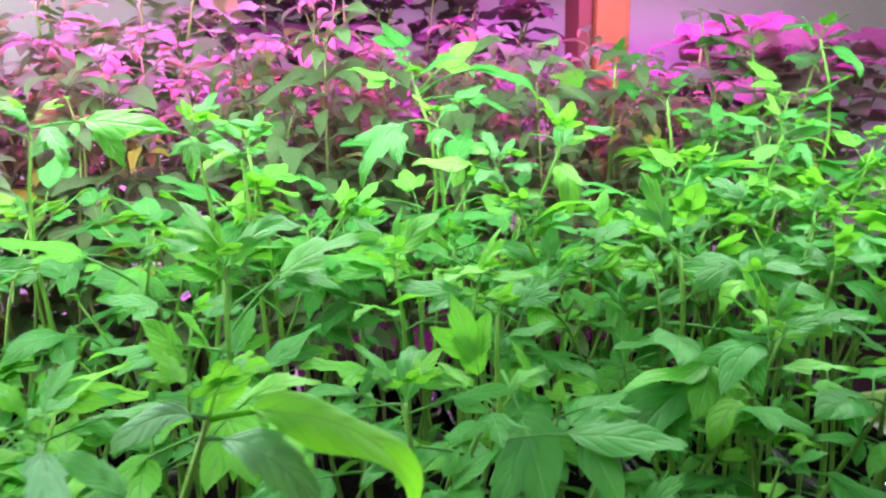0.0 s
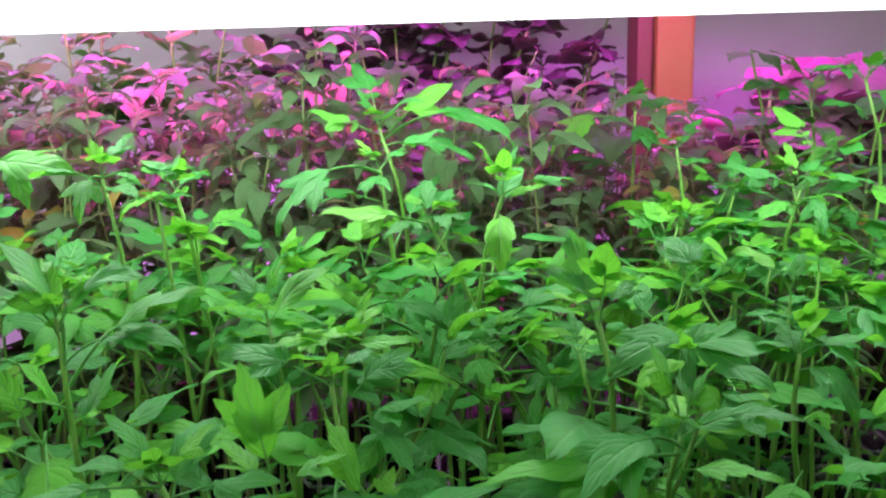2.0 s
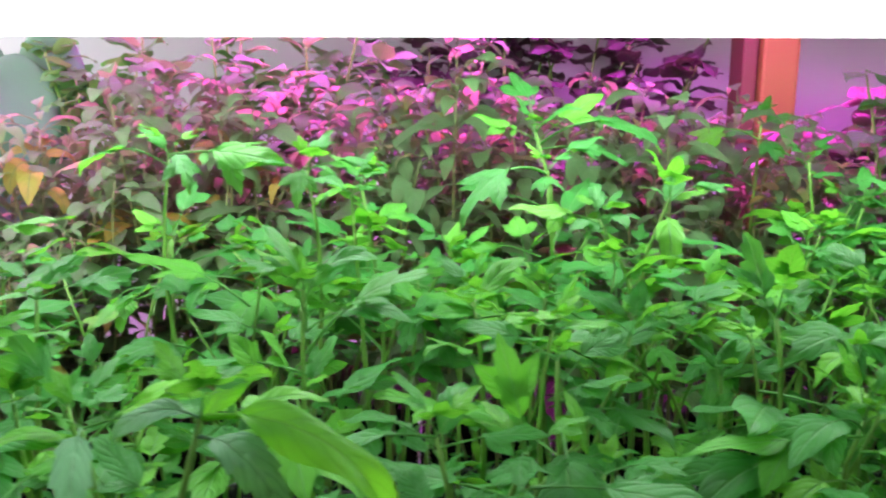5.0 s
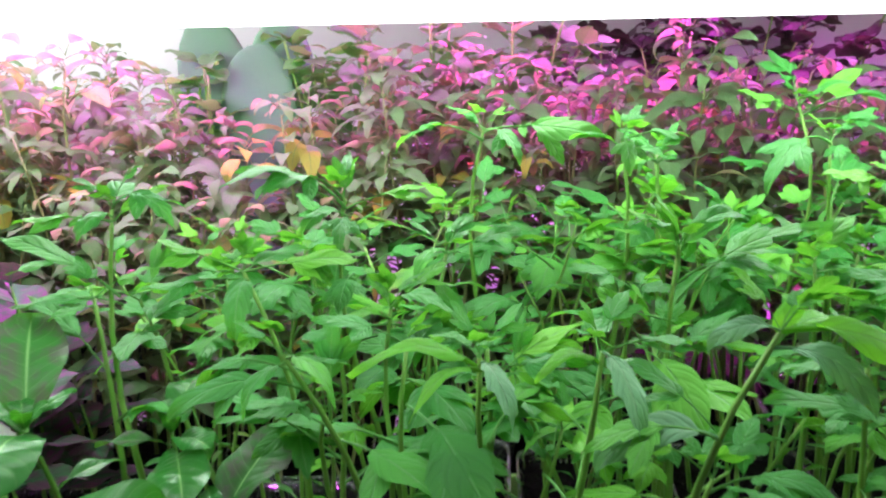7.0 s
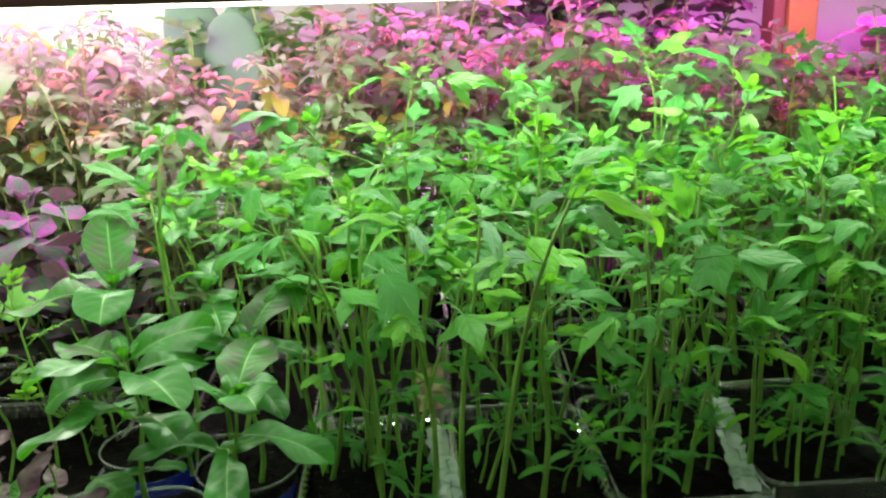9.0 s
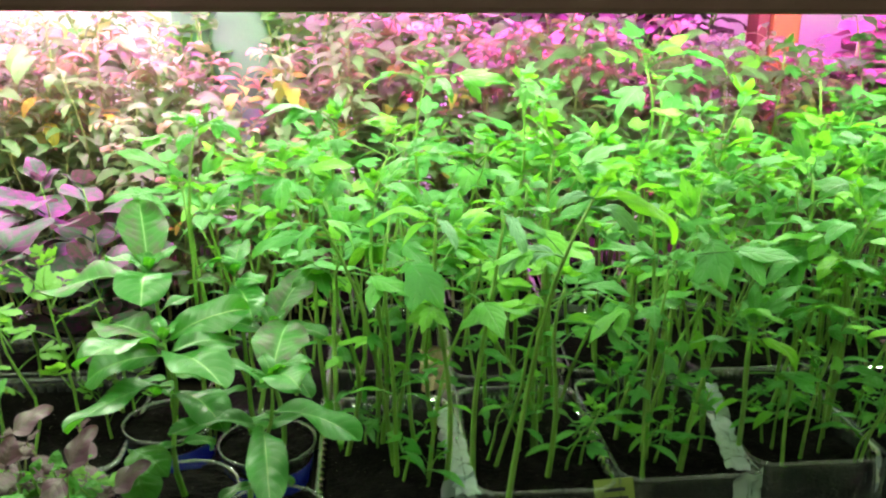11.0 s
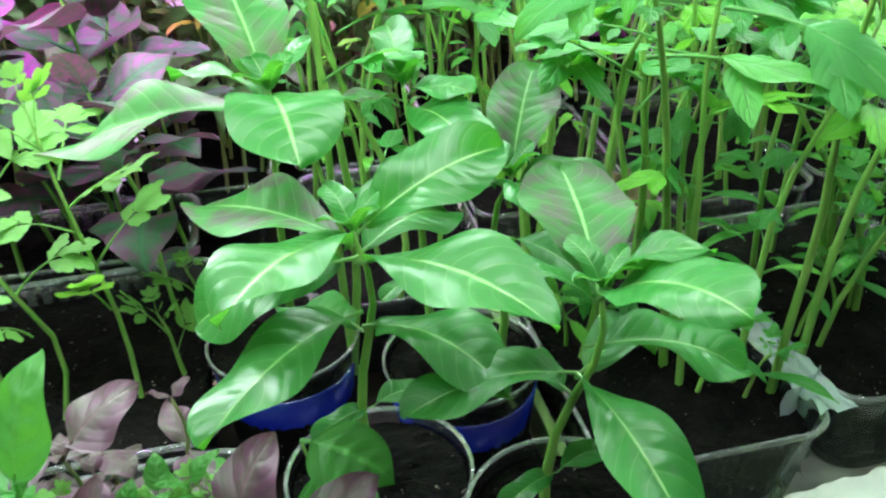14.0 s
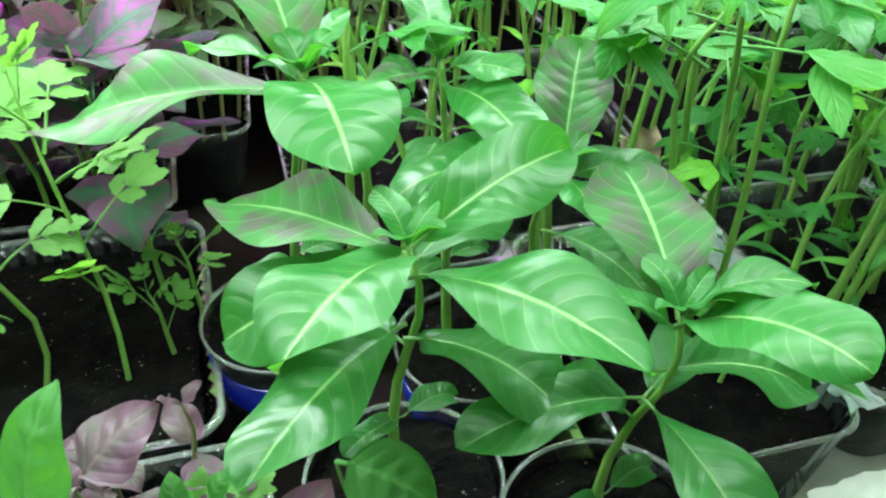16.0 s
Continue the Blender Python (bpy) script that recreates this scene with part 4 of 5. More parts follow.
def canopy(x):
    """Growth over the length of the shelf: tall at the far end, a dip before the cactus, tall again, low by the post."""
    marks = ((-0.95, 0.96), (-0.45, 0.93), (-0.36, 0.87), (-0.25, 0.86), (-0.17, 0.93), (0.0, 0.94), (0.07, 1.0), (0.2, 0.91), (0.32, 0.86), (0.40, 0.78), (0.6, 0.72))
    for (a, p), (b, q) in zip(marks, marks[1:]):
        if x <= b:
            return p + (q - p) * max(0.0, x - a) / (b - a)
    return marks[-1][1]


first = set(PINK)
n = 0
for tx, ty, ta in BACK_TRAYS + LEFT_TRAYS:
    for ix in range(4):
        for iy in range(6):
            x, y = tx + (ix - 1.5) * 0.028 + rr.uniform(-0.01, 0.01), ty + (iy - 2.5) * 0.030 + rr.uniform(-0.01, 0.01)
            src = PINK[n % len(PINK)]
            n += 1
            k = rr.uniform(0.88, 1.13) * canopy(x) * (0.87 if y < 0.67 else 1.0)
            m = pose(x, y, 0.049, rr.uniform(-6, 6), rr.uniform(-6, 6), rr.uniform(0, 360)) @ Matrix.Diagonal((k, k, k, 1))
            if src in first:
                first.discard(src)
                src.matrix_basis = m
            else:
                copy_thing(src, m)

# ---- periwinkle seedlings in cups ----
cup(-0.316, 0.274, h=0.078, fill=0.9)
cup(-0.242, 0.236, h=0.078, fill=0.88)
cup(-0.357, 0.391, h=0.074, fill=0.92)
cup(-0.264, 0.352, h=0.074, fill=0.92)


def periwinkle(base, apex, nodes, label, mauve=()):
    """nodes: height on the stem, the tip of each leaf, its width and its roll. mauve: leaves with the magenta sheen
    painted in.
    """
    root = thing("periwinkle_seedling", base, label, "seedling", "periwinkle seedlings")
    add_stem(root, base, apex, 0.0026, M_STEM_VINCA)
    for i, (f, tip, wide, roll) in enumerate(nodes):
        add_leaf(root, base, bent(base, apex, f), tip, VINCA_MAUVE_SHEEN[i % 2] if i in mauve else VINCA[i % len(VINCA)], roll, wide)
    for i in range(4):
        free_leaf(root, base, apex, VINCA[i], 0.5 + 1.57 * i, 0.7, 0.26 + 0.08 * (i % 2))
    for i in range(2):
        free_leaf(root, base, bent(base, apex, 0.3), VINCA[i + 2], 0.5 + 3.1 * i, -0.2, 0.42)
    return root


periwinkle((-0.316, 0.275, 0.068), (-0.316, 0.256, 0.209), [
    (0.99, (-0.259, 0.281, 0.225), 0.95, 20), (0.97, (-0.373, 0.302, 0.203), 1.0, -14), (0.96, (-0.360, 0.205, 0.213), 1.15, 0), (0.88, (-0.260, 0.193, 0.203), 1.0, 0),
    (0.90, (-0.276, 0.305, 0.184), 1.1, 10), (0.90, (-0.377, 0.262, 0.174), 1.2, -20), (0.68, (-0.374, 0.212, 0.160), 1.0, 0), (0.62, (-0.268, 0.220, 0.155), 0.95, 0),
    (0.60, (-0.345, 0.310, 0.140), 0.9, 0)],
    "glossy green periwinkle seedling with pale veins in a cup", (1,))
periwinkle((-0.252, 0.226, 0.066), (-0.235, 0.226, 0.192), [
    (0.99, (-0.232, 0.288, 0.208), 1.35, 0), (0.99, (-0.203, 0.210, 0.212), 0.8, 0), (0.96, (-0.208, 0.174, 0.212), 1.05, 0), (0.95, (-0.268, 0.232, 0.203), 0.8, 0),
    (0.68, (-0.307, 0.220, 0.153), 0.95, 0), (0.68, (-0.227, 0.150, 0.140), 0.75, 0), (0.78, (-0.176, 0.230, 0.142), 0.85, 0), (0.66, (-0.196, 0.262, 0.132), 0.9, 0), (0.60, (-0.262, 0.270, 0.128), 0.9, 0)],
    "glossy green periwinkle seedling leaning in its cup", (0,))
periwinkle((-0.350, 0.383, 0.063), (-0.340, 0.316, 0.241), [
    (0.98, (-0.357, 0.365, 0.283), 1.2, 0), (0.98, (-0.331, 0.262, 0.234), 1.4, 0), (0.97, (-0.378, 0.333, 0.246), 0.9, 0), (0.95, (-0.436, 0.360, 0.204), 0.75, -22), (1.0, (-0.322, 0.336, 0.254), 0.8, 0),
    (0.7, (-0.318, 0.370, 0.200), 0.9, 0)],
    "tall periwinkle seedling with mauve sheen painted on its leaves", (0, 3))
periwinkle((-0.277, 0.365, 0.063), (-0.284, 0.356, 0.222), [
    (0.97, (-0.256, 0.335, 0.224), 1.1, 0), (0.95, (-0.318, 0.340, 0.222), 1.0, 0), (0.92, (-0.260, 0.303, 0.206), 1.0, 0), (1.0, (-0.285, 0.405, 0.236), 0.9, 0), (0.75, (-0.305, 0.325, 0.172), 1.0, 0)],
    "shaded periwinkle seedling among the tomato stems", (1,))
periwinkle((-0.250, 0.335, 0.063), (-0.247, 0.308, 0.196), [
    (0.98, (-0.224, 0.360, 0.223), 1.05, 0), (0.95, (-0.310, 0.318, 0.186), 1.0, 0), (0.95, (-0.205, 0.312, 0.188), 1.0, 0), (0.98, (-0.246, 0.272, 0.196), 1.0, 0), (0.7, (-0.215, 0.280, 0.150), 0.9, 0)],
    "small periwinkle seedling standing behind two taller ones", (0,))

# ---- front left: basil tray ----
tray(-0.457, 0.228, 4, 0.18, 0.185, 0.058, "clear plastic tray crowded with green and purple basil", "herb trays")


def basil(base, apex, meshes, r, name, label, count=4, size=(0.7, 1.0), tips=()):
    """Basil: leaves in crossed pairs up a short stem."""
    root = thing(name, base, label, "seedling", "basil seedlings")
    add_stem(root, base, apex, 0.0016, M_STEM if meshes is BASIL else M_STEM_RED)
    az = r.uniform(0, 3.14)
    for i in range(count):
        f = 0.45 + 0.55 * i / max(1, count - 1)
        k = size[0] + (size[1] - size[0]) * r.random()
        k *= 0.55 if i == count - 1 else 1.0
        for s in (0, math.pi):
            free_leaf(root, base, bent(base, apex, f), r.choice(meshes), az + s + r.uniform(-0.3, 0.3), r.uniform(-0.1, 0.5) + (0.4 if i == count - 1 else 0), k, r.uniform(-0.3, 0.3))
        az += 1.57
    for i, (f, x, y, z, wide) in enumerate(tips):
        add_leaf(root, base, bent(base, apex, f), (x, y, z), meshes[i % len(meshes)], 0, wide)
    return root


tray(-0.645, 0.180, -2, 0.17, 0.165, 0.058, "clear plastic tray crowded with young herbs", "herb trays")
rb = random.Random(31)
for i in range(50):
    x, y = (-0.457 if i < 38 else -0.645) + rb.uniform(-0.075, 0.075), (0.228 if i < 38 else 0.195) + rb.uniform(-0.075, 0.075)
    basil((x, y, 0.045), (x + rb.uniform(-0.012, 0.012), y - rb.uniform(0, 0.015), rb.uniform(0.085, 0.128)), PURPLE, rb, "purple_basil", "dusky purple basil seedling in a crowded tray", rb.choice((2, 3)), (0.65, 1.1))
for i in range(46):
    x, y = (-0.457 if i < 28 else -0.645) + rb.uniform(-0.08, 0.075), (0.215 if i < 28 else 0.195) + rb.uniform(-0.06, 0.06)
    basil((x, y, 0.045), (x + rb.uniform(-0.012, 0.012), y - rb.uniform(0, 0.02), rb.uniform(0.085, 0.125)), BASIL, rb, "green_basil", "small fresh green basil seedling in a crowded tray", 2, (0.6, 1.0))

for i in range(26):
    x, y = -0.457 + rb.uniform(-0.08, 0.08), 0.228 + rb.uniform(-0.075, 0.075)
    leafy("lobed_seedling", (x, y, 0.045), (x + rb.uniform(-0.01, 0.01), y - rb.uniform(0, 0.012), rb.uniform(0.075, 0.112)), "tiny green herb seedling between basil plants", "seedling", "lobed seedlings", LOBED, rb, 4, (0.35, 0.6), 0.4, 0.0011, pitch=(0.1, 0.7))

BASIL_LABEL = "fresh green basil seedling with large glossy leaves"
basil((-0.425, 0.225, 0.045), (-0.438, 0.220, 0.145), BASIL, rb, "green_basil", BASIL_LABEL, 2, (0.3, 0.45),
      [(1.0, -0.423, 0.240, 0.190, 0.9), (1.0, -0.472, 0.228, 0.154, 1.0), (0.97, -0.452, 0.185, 0.116, 1.45), (0.9, -0.474, 0.20, 0.106, 0.9)])
basil((-0.520, 0.235, 0.045), (-0.520, 0.235, 0.147), BASIL, rb, "green_basil", BASIL_LABEL, 2, (0.5, 0.8), [(1.0, -0.489, 0.235, 0.178, 0.8), (1.0, -0.545, 0.205, 0.148, 1.0)])
basil((-0.530, 0.195, 0.045), (-0.530, 0.190, 0.122), BASIL, rb, "green_basil", BASIL_LABEL, 2, (0.6, 0.9), [(1.0, -0.494, 0.185, 0.158, 1.0)])
basil((-0.410, 0.175, 0.045), (-0.415, 0.155, 0.135), BASIL, rb, "green_basil", BASIL_LABEL, 2, (0.5, 0.7), [(1.0, -0.376, 0.148, 0.146, 1.2), (1.0, -0.43, 0.13, 0.14, 1.0)])
basil((-0.335, 0.243, 0.062), (-0.345, 0.245, 0.128), BASIL, rb, "green_basil", "small green seedling with rounded leaves beside a cup", 1, (0.4, 0.5), [(1.0, -0.312, 0.225, 0.118, 1.5), (0.8, -0.325, 0.21, 0.098, 1.3)])
basil((-0.527, 0.232, 0.045), (-0.527, 0.240, 0.142), BASIL, rb, "green_basil", BASIL_LABEL, 1, (0.4, 0.6), [(1.0, -0.563, 0.215, 0.144, 1.3), (1.0, -0.506, 0.290, 0.150, 0.8), (0.95, -0.510, 0.205, 0.130, 1.0)])
basil((-0.525, 0.168, 0.045), (-0.524, 0.165, 0.138), BASIL, rb, "green_basil", BASIL_LABEL, 1, (0.4, 0.6), [(1.0, -0.497, 0.212, 0.148, 0.9), (1.0, -0.556, 0.150, 0.142, 1.2), (0.95, -0.500, 0.135, 0.128, 1.1)])
for bx, by in ((-0.585, 0.262), (-0.590, 0.215), (-0.575, 0.165), (-0.640, 0.240), (-0.645, 0.180)):
    bz = rb.uniform(0.125, 0.150)
    basil((bx, by, 0.045), (bx, by, bz), BASIL, rb, "green_basil", BASIL_LABEL, 1, (0.4, 0.6), [(1.0, bx + 0.034, by + 0.012, bz + 0.014, 1.2), (1.0, bx - 0.036, by - 0.008, bz + 0.004, 1.1), (0.95, bx + 0.012, by - 0.036, bz - 0.008, 1.2)])
basil((-0.402, 0.172, 0.045), (-0.402, 0.165, 0.130), BASIL, rb, "green_basil", BASIL_LABEL, 1, (0.4, 0.5), [(1.0, -0.372, 0.150, 0.138, 1.2), (1.0, -0.428, 0.148, 0.140, 1.1)])
PURPLE_LABEL = "purple-veined basil seedling with dusky leaves in pairs"
basil((-0.375, 0.200, 0.045), (-0.367, 0.188, 0.143), PURPLE, rb, "purple_basil", PURPLE_LABEL, 2, (0.4, 0.6), [(1.0, -0.349, 0.202, 0.172, 1.1), (1.0, -0.377, 0.170, 0.126, 1.2)])
basil((-0.410, 0.200, 0.045), (-0.408, 0.190, 0.146), PURPLE, rb, "purple_basil", PURPLE_LABEL, 2, (0.4, 0.6), [(1.0, -0.405, 0.202, 0.166, 1.2), (1.0, -0.407, 0.168, 0.136, 1.3)])
basil((-0.430, 0.255, 0.045), (-0.429, 0.240, 0.141), PURPLE, rb, "purple_basil", PURPLE_LABEL, 2, (0.5, 0.7), [(1.0, -0.400, 0.255, 0.158, 1.2), (1.0, -0.455, 0.23, 0.14, 1.1)])
basil((-0.375, 0.180, 0.045), (-0.345, 0.198, 0.120), PURPLE, rb, "purple_basil", PURPLE_LABEL, 2, (0.5, 0.7), [(1.0, -0.318, 0.208, 0.140, 1.2), (1.0, -0.35, 0.175, 0.10, 1.1)])

# ---- left: lobed seedlings, spotted plants, yellow tray ----
tray(-0.487, 0.414, 3, 0.187, 0.180, 0.062, "long clear plastic tray with pale lobed seedlings", "herb trays")


def lobed(base, apex, r, count=7, size=(0.7, 1.05)):
    root = leafy("lobed_seedling", base, apex, "pale green seedling with lobed leaflets in a clear tray", "seedling", "lobed seedlings", LOBED, r, count, size, 0.3, 0.0016, pitch=(0.1, 0.7))
    return root


rl = random.Random(41)
lobed((-0.437, 0.385, 0.05), (-0.447, 0.372, 0.225), rl, 8)
lobed((-0.500, 0.365, 0.05), (-0.508, 0.355, 0.222), rl, 9)
lobed((-0.475, 0.375, 0.05), (-0.482, 0.362, 0.215), rl, 8)
lobed((-0.545, 0.39, 0.05), (-0.55, 0.37, 0.19), rl, 8)
lobed((-0.400, 0.43, 0.05), (-0.405, 0.42, 0.105), rl, 5, (0.5, 0.7))
lobed((-0.415, 0.40, 0.05), (-0.42, 0.395, 0.095), rl, 4, (0.5, 0.7))

tray(-0.51, 0.560, 2, 0.19, 0.088, 0.062, "clear plastic tray holding pink-spotted seedlings", "herb trays")


def spotted(base, apex, r, count=10, meshes=SPOT):
    return leafy("spotted_seedling", base, apex, "dark green seedling with broad pink-mottled leaves", "seedling", "spotted seedlings", meshes, r, count, (0.95, 1.3), 0.3, 0.0018, turn=1.75, pitch=(-0.05, 0.35))


rs = random.Random(51)
for bx, by, ax, ay, az in ((-0.53, 0.53, -0.534, 0.462, 0.225), (-0.46, 0.55, -0.463, 0.53, 0.255), (-0.52, 0.575, -0.527, 0.585, 0.245), (-0.58, 0.55, -0.587, 0.52, 0.24), (-0.44, 0.52, -0.44, 0.455, 0.20), (-0.49, 0.525, -0.49, 0.47, 0.19)):
    spotted((bx, by, 0.05), (ax, ay, az), rs)
spotted((-0.42, 0.45, 0.05), (-0.425, 0.425, 0.17), rs, 6, HEART)
for bx, by, az in ((-0.470, 0.545, 0.175), (-0.425, 0.550, 0.165), (-0.445, 0.570, 0.210)):
    spotted((bx, by, 0.05), (bx + 0.004, by - 0.02, az), rs, 8, HEART + SPOT[:1])

tub = thing("yellow_tray", pose(-0.720, 0.445, 0.0, 0, 0, 10), "bright yellow plastic tray with dark soil and small seedlings", "tray")
for sy in (-1, 1):
    part("wall", box((0.24, 0.006, 0.058), (0, sy * 0.120, 0.029), 0.002), M_YELLOW, tub)
    part("rim", box((0.252, 0.012, 0.006), (0, sy * 0.124, 0.060), 0.002), M_YELLOW, tub)
for sx in (-1, 1):
    part("wall", box((0.006, 0.234, 0.058), (sx * 0.117, 0, 0.029), 0.002), M_YELLOW, tub)
    part("rim", box((0.012, 0.236, 0.006), (sx * 0.121, 0, 0.060), 0.002), M_YELLOW, tub)
bed = [(0.113 * max(-1, min(1, 1.3 * math.cos(2 * math.pi * i / 40))), 0.116 * max(-1, min(1, 1.3 * math.sin(2 * math.pi * i / 40)))) for i in range(40)]
part("soil", soil_mesh([Vector((x, y, 0)) for x, y in bed], 0.033, R), M_SOIL, tub, "dark damp potting soil")
for i in range(46):
    u, v = rb.uniform(-0.1, 0.1), rb.uniform(-0.105, 0.075)
    x, y = -0.720 + u - 0.17 * v, 0.445 + v + 0.17 * u
    lobed((x, y, 0.032), (x, y - 0.01, rb.uniform(0.070, 0.095) - 0.35 * v), rb, 4, (0.55, 0.9))
for x, y, h in ((-0.672, 0.634, 0.19), (-0.765, 0.618, 0.17)):
    cup(x, y, 0.045, h, False, "empty clear plastic cup with a rolled rim", soil=False)

# ---- back: cactus, bushy greens, dark houseplants ----


def pot(x, y, r_top, h, material, label):
    root = thing("flower_pot", (x, y, 0), label, "flower pot")
    part("body", smooth(rings_mesh("pot_body", [ring(r_top * 0.7, 0.0), ring(r_top * 0.72, 0.001), ring(r_top * 0.95, h - 0.02), ring(r_top, h - 0.019), ring(r_top, h), ring(r_top - 0.005, h), ring(r_top - 0.006, h - 0.012)], True)), material, root)
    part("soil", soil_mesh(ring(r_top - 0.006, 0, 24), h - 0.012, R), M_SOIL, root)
    return root


M_POT = plain_material("terracotta", (0.13, 0.07, 0.045), (0.18, 0.10, 0.06), 0.7, 25.0, 120.0, 0.1)


def paddle(root, base, foot, top, width, name="paddle"):
    """One flat cactus pad, standing on the one below."""
    f, t = Vector(foot), Vector(top)
    bm = bmesh.new()
    bmesh.ops.create_uvsphere(bm, u_segments=20, v_segments=12, radius=0.5)
    L = (t - f).length
    for v in bm.verts:
        k = 0.72 + 0.28 * math.sin((v.co.z + 0.5) * math.pi * 0.62)
        v.co = Vector((v.co.x * width * k, v.co.y * 0.016, (v.co.z + 0.5) * L))
    data = bpy.data.meshes.new(name)
    bm.to_mesh(data)
    bm.free()
    ob = part(name, smooth(data), M_CACTUS, root)
    z = (t - f).normalized()
    x = Vector((0.0, 1.0, 0.0)).cross(z).normalized()
    y = z.cross(x)
    turn = Matrix((x, y, z)).transposed().to_4x4()
    ob.matrix_basis = Matrix.Translation(f - Vector(base)) @ turn


pot(-0.345, 0.86, 0.055, 0.10, M_POT, "terracotta flower pot holding a pad cactus")
cb = (-0.345, 0.86, 0.088)
cactus = thing("pad_cactus", cb, "grey-green prickly pear cactus with flat oval pads", "cactus")
paddle(cactus, cb, (-0.345, 0.86, 0.085), (-0.368, 0.865, 0.33), 0.088)
paddle(cactus, cb, (-0.366, 0.856, 0.285), (-0.358, 0.848, 0.422), 0.082)
paddle(cactus, cb, (-0.395, 0.870, 0.29), (-0.424, 0.877, 0.452), 0.084)
paddle(cactus, cb, (-0.350, 0.882, 0.30), (-0.344, 0.894, 0.450), 0.078)


def bush(base, height, spread, r, meshes, count, size, name, label, stem=M_STEM):
    """A bushy plant: several stems with many leaves."""
    root = thing(name, base, label, "plant")
    b = Vector(base)
    for i in range(8):
        a = b + Vector((r.uniform(-spread, spread), r.uniform(-spread, spread) * 0.6, height * r.uniform(0.75, 1.0)))
        part("stem", tube([bent(b, a, q / 6) - b for q in range(7)], [0.0025 - 0.0002 * q for q in range(7)]), stem, root)
        for q in range(count // 8):
            free_leaf(root, base, bent(b, a, 1.0 if q < 3 else r.uniform(0.3, 1.0)), r.choice(meshes), r.uniform(0, 6.28), r.uniform(-0.2, 0.6), r.uniform(*size), r.uniform(-0.4, 0.4))
    return root


rk = random.Random(61)
for x, y, h in ((-0.27, 0.94, 0.385), (-0.19, 0.95, 0.395), (-0.66, 1.05, 0.29), (-0.10, 0.96, 0.395)):
    pot(x, y, 0.05, 0.09, M_POT, "terracotta flower pot with a leafy green plant")
    bush((x, y, 0.078), h, 0.085, rk, BUSH, 224, (0.7, 1.25), "leafy_plant", "bushy green plant with oval leaves in a pot")
for x, y, h in ((-0.285, 0.855, 0.375), (-0.462, 0.845, 0.325), (-0.405, 0.830, 0.345)):
    pot(x, y, 0.035, 0.07, M_POT, "small terracotta pot with a bushy plant before the cactus")
    bush((x, y, 0.058), h, 0.050, rk, BUSH, 96, (0.6, 1.0), "leafy_plant", "bushy green plant with oval leaves in a pot")
for x, y, h in ((0.12, 1.17, 0.39), (0.21, 1.20, 0.385), (0.31, 1.18, 0.375), (0.02, 1.18, 0.36)):
    pot(x, y, 0.05, 0.09, M_POT, "terracotta flower pot in the shade behind the seedlings")
    bush((x, y, 0.078), h, 0.09, rk, PURPLE, 112, (1.3, 2.2), "dark_leaved_plant", "shaded plant with dark purplish drooping leaves")

# ---- beside the post: broad magenta-lit plants, and a tall tomato standing dark against them
M_BROAD = leaf_material("broad_pale_leaf", (0.26, 0.20, 0.19), (0.30, 0.25, 0.23), (0.55, 0.3, 0.35), 6.0, 0.55, 0.2, through_part=0.4)
BROAD = [simple_leaf("broad_leaf", 600 + i, 0.07, 0.05, ovate, radians(25), radians(R.uniform(50, 90)), M_BROAD, 0.2, 0.15, 0.06, 10) for i in range(4)]
for x, y, h in ((0.51, 0.99, 0.29), (0.60, 1.00, 0.30), (0.69, 0.99, 0.28)):
    pot(x, y, 0.05, 0.09, M_POT, "terracotta flower pot behind the tomato seedlings")
    bush((x, y, 0.078), h, 0.075, rk, BROAD, 96, (0.7, 1.2), "broad_leaved_plant", "broad-leaved plant glowing under the magenta lamp")
tray(0.49, 0.84, 4, label="clear plastic tray of tall tomato seedlings by the post")


def round_leaf_plant(base, apex, leaves, seed):
    """A tall seedling by the post: a leaning stem with small round toothed leaves."""
    root = thing("tall_seedling", base, "tall seedling with round toothed leaves, dark against magenta light", "seedling")
    add_stem(root, base, apex, 0.0026, M_STEM)
    for i, (f, x, y, z, wide) in enumerate(leaves):
        add_leaf(root, base, bent(base, apex, f), (x, y, z), ROUND[(i + seed) % len(ROUND)], 0, wide)
    q = random.Random(seed)
    for i in range(9):
        free_leaf(root, base, bent(base, apex, 0.4 + 0.06 * i), q.choice(TOMATO), q.uniform(0, 6.28), q.uniform(-0.2, 0.3), q.uniform(0.45, 0.75))
    return root


ROUND = [simple_leaf("round_leaf", 620 + i, 0.05, 0.036, heart, radians(20), radians(R.uniform(40, 80)), M_TOMATO, 0.25, 0.12, 0.05, 14, 6, 0.1) for i in range(3)]
round_leaf_plant((0.500, 0.86, 0.049), (0.440, 0.85, 0.408), [(1.0, 0.462, 0.83, 0.385, 1.2), (0.98, 0.415, 0.83, 0.398, 1.0), (0.85, 0.500, 0.83, 0.352, 1.1), (0.8, 0.425, 0.82, 0.335, 1.2), (0.7, 0.520, 0.83, 0.318, 1.1), (0.62, 0.452, 0.80, 0.292, 1.2)], 3)
round_leaf_plant((0.530, 0.82, 0.049), (0.545, 0.80, 0.372), [(1.0, 0.575, 0.79, 0.385, 1.1), (0.97, 0.512, 0.78, 0.350, 1.2), (0.85, 0.570, 0.78, 0.318, 1.2), (0.75, 0.500, 0.78, 0.296, 1.2)], 5)

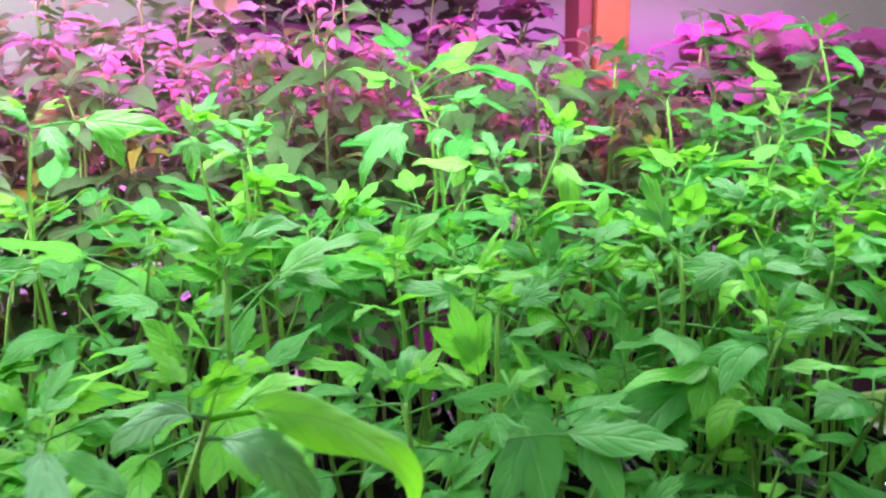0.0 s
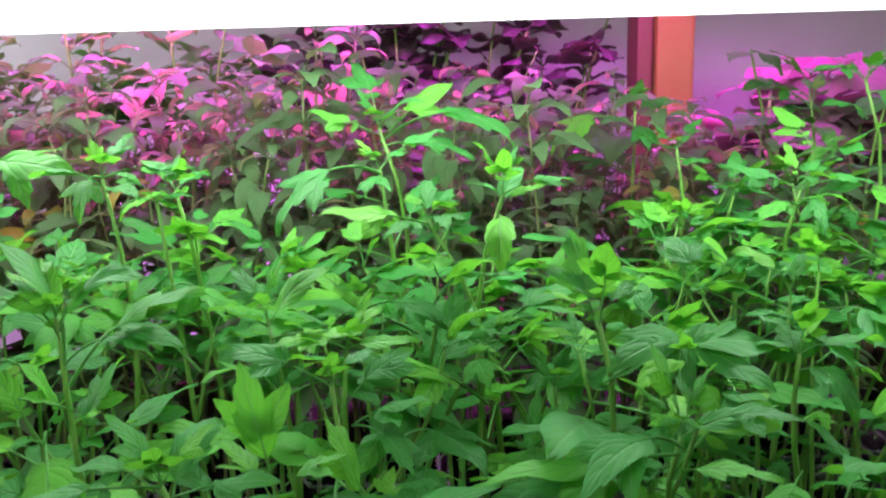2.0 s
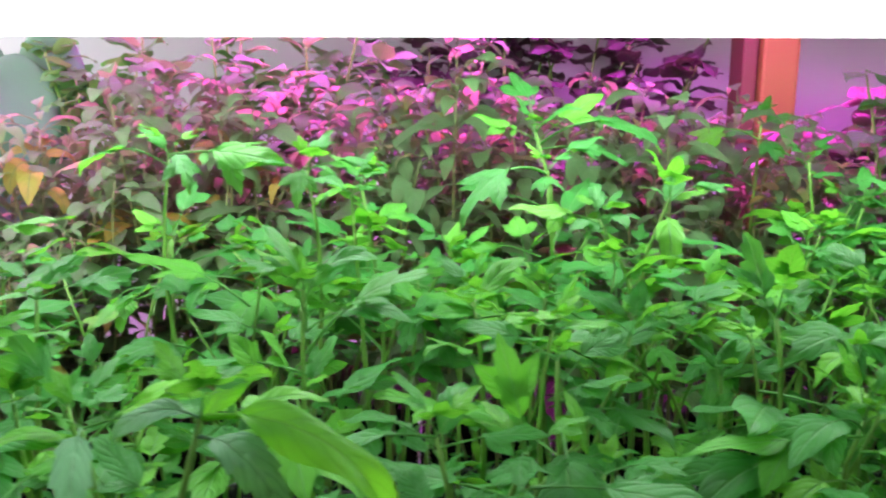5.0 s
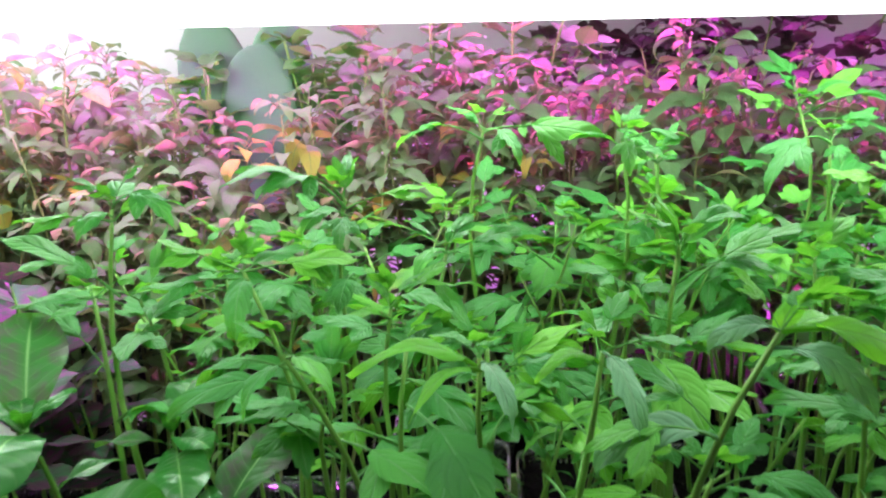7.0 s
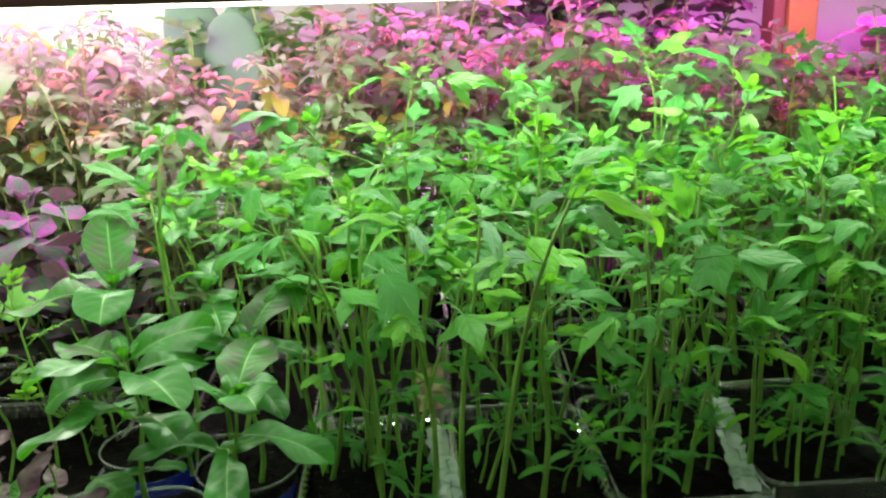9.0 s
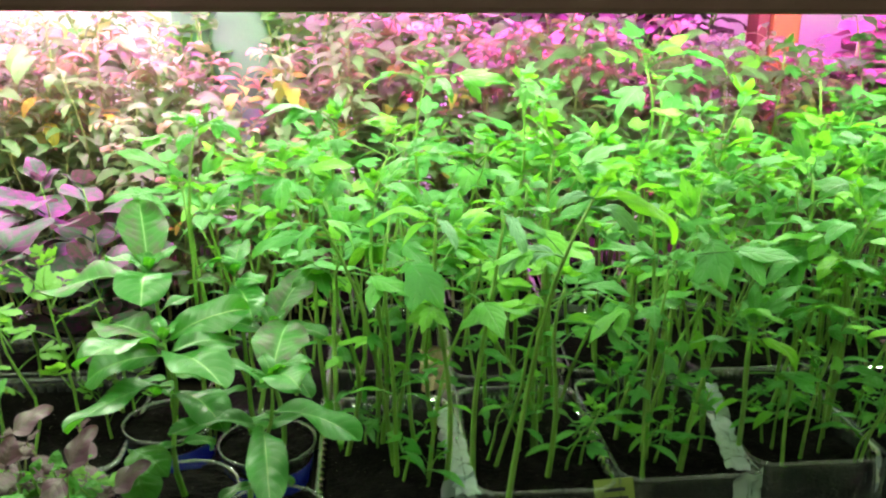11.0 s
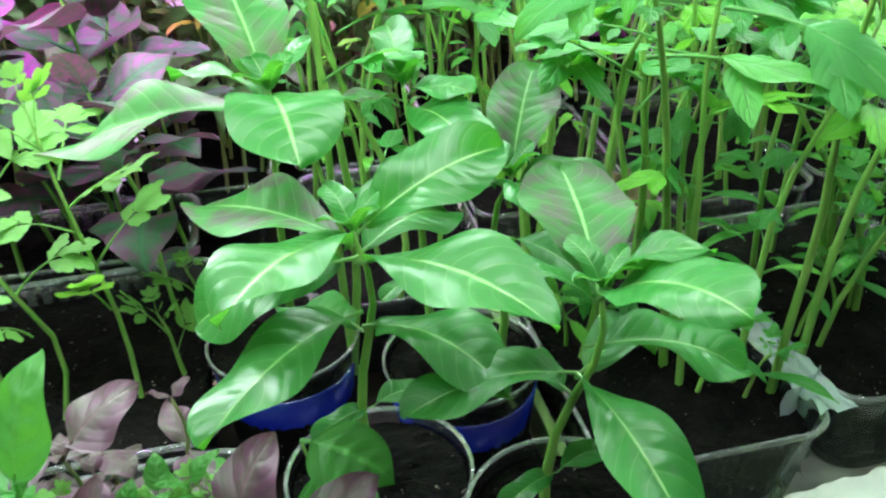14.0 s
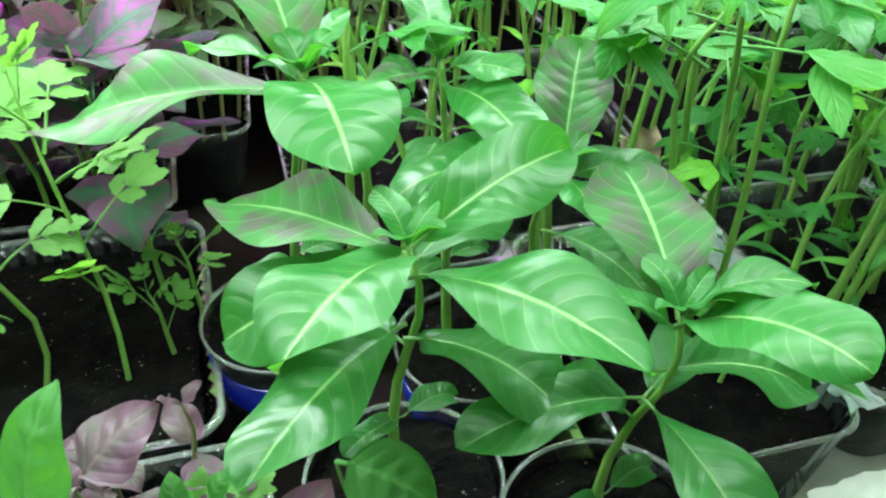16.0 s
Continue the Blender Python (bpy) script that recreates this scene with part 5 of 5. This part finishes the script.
# ---- plastic film, tags and scraps round the trays ----
M_FILM = clear_plastic("crumpled_film", (0.80, 0.98, 0.98), 0.55, 0.12)
M_SHEET = plain_material("white_plastic_sheet", (0.68, 0.74, 0.68), (0.78, 0.82, 0.77), 0.3, 25.0, 60.0, 0.5, 0.004)
M_TAG = plain_material("yellow_green_tag", (0.20, 0.27, 0.06), (0.26, 0.32, 0.08), 0.45, 40.0)
M_INK = plain_material("dark_ink", (0.02, 0.02, 0.03), (0.03, 0.03, 0.04), 0.5)
M_TAN = plain_material("tan_wrapper", (0.42, 0.30, 0.20), (0.55, 0.42, 0.30), 0.3, 60.0, 120.0, 0.6, 0.003)


def crumpled(name, place, nx, ny, sx, sy, amp, seed, material, label, category, upright=True):
    """A crumpled ribbon or sheet of plastic."""
    V, F = [], []
    for i in range(nx + 1):
        for j in range(ny + 1):
            x, y = (i / nx - 0.5) * sx, j / ny * sy
            d = amp * noise.noise(Vector((x * 90, y * 90, seed)))
            e = amp * noise.noise(Vector((x * 70, y * 70, seed + 9.0)))
            V.append((x + e * 0.5, d, y + e) if upright else (x + e * 0.5, y + d * 0.5, abs(d) + 0.001))
    for i in range(nx):
        for j in range(ny):
            a = i * (ny + 1) + j
            F.append((a, a + ny + 1, a + ny + 2, a + 1))
    data = bpy.data.meshes.new(name)
    data.from_pydata(V, [], F)
    ob = part(name, smooth(data), material)
    ob.matrix_basis = place
    return tagged(ob, label, category)


FILM_LABEL = "strip of crumpled clear film along a tray wall"
for i, (x, y, a, ln) in enumerate(((-0.098, 0.375, 92, 0.17), (0.027, 0.37, 93, 0.16), (0.143, 0.385, 94, 0.17), (0.257, 0.39, 94, 0.16), (-0.10, 0.297, 30, 0.03), (0.143, 0.303, 20, 0.03))):
    crumpled("plastic_film", pose(x, y, 0.006, 0, 0, a), 40, 10, ln, 0.062, 0.006, 3.0 + i, M_FILM, FILM_LABEL, "plastic film")
for x, y, a, ln, seed in ((-0.094, 0.276, 6, 0.15, 41.0), (0.135, 0.309, -8, 0.16, 47.0)):
    crumpled("plastic_film", pose(x, y, 0.064, 0, 0, a), 10, 40, 0.020, ln, 0.007, seed, M_FILM, "crumpled clear film lying over the rims of two trays", "plastic film", False)
crumpled("plastic_sheet", pose(-0.055, 0.247, 0.010, 28, 0, 6), 40, 10, 0.13, 0.030, 0.005, 21.0, M_SHEET, "white crumpled plastic sheet beside the tomato tray", "plastic sheet", False)
crumpled("plastic_sheet", pose(0.30, 0.275, 0.006, 25, 0, 4), 30, 8, 0.14, 0.030, 0.0025, 27.0, M_SHEET, "white crumpled plastic sheet beside the tomato tray", "plastic sheet", False)
M_PINK = plain_material("pink_wrapper", (0.60, 0.10, 0.58), (0.72, 0.18, 0.70), 0.35, 40.0, 90.0, 0.4, 0.003)
crumpled("wrapper_scrap", pose(0.272, 0.296, 0.006, 25, 0, 6), 14, 8, 0.055, 0.022, 0.004, 55.0, M_PINK, "bright pink crumpled wrapper scrap before a tray", "wrapper", False)
crumpled("wrapper_scrap", pose(-0.115, 0.492, 0.05, -20, 0, 10), 16, 16, 0.03, 0.045, 0.012, 33.0, M_TAN, "crumpled tan wrapper scrap stuck in a tray corner", "wrapper")
tag = thing("plant_tag", pose(0.028, 0.292, 0.052, 62, 0, 8), "yellow-green plastic plant tag with dark writing", "tag")
blade = part("blade", box((0.034, 0.03, 0.0012), (0, 0, 0), 0.0004), M_TAG, tag)
for row, width in ((0.006, 0.018), (-0.001, 0.022), (-0.008, 0.014)):
    part("writing", box((width, 0.0028, 0.0006), (0, row, 0.0008)), M_INK, blade)
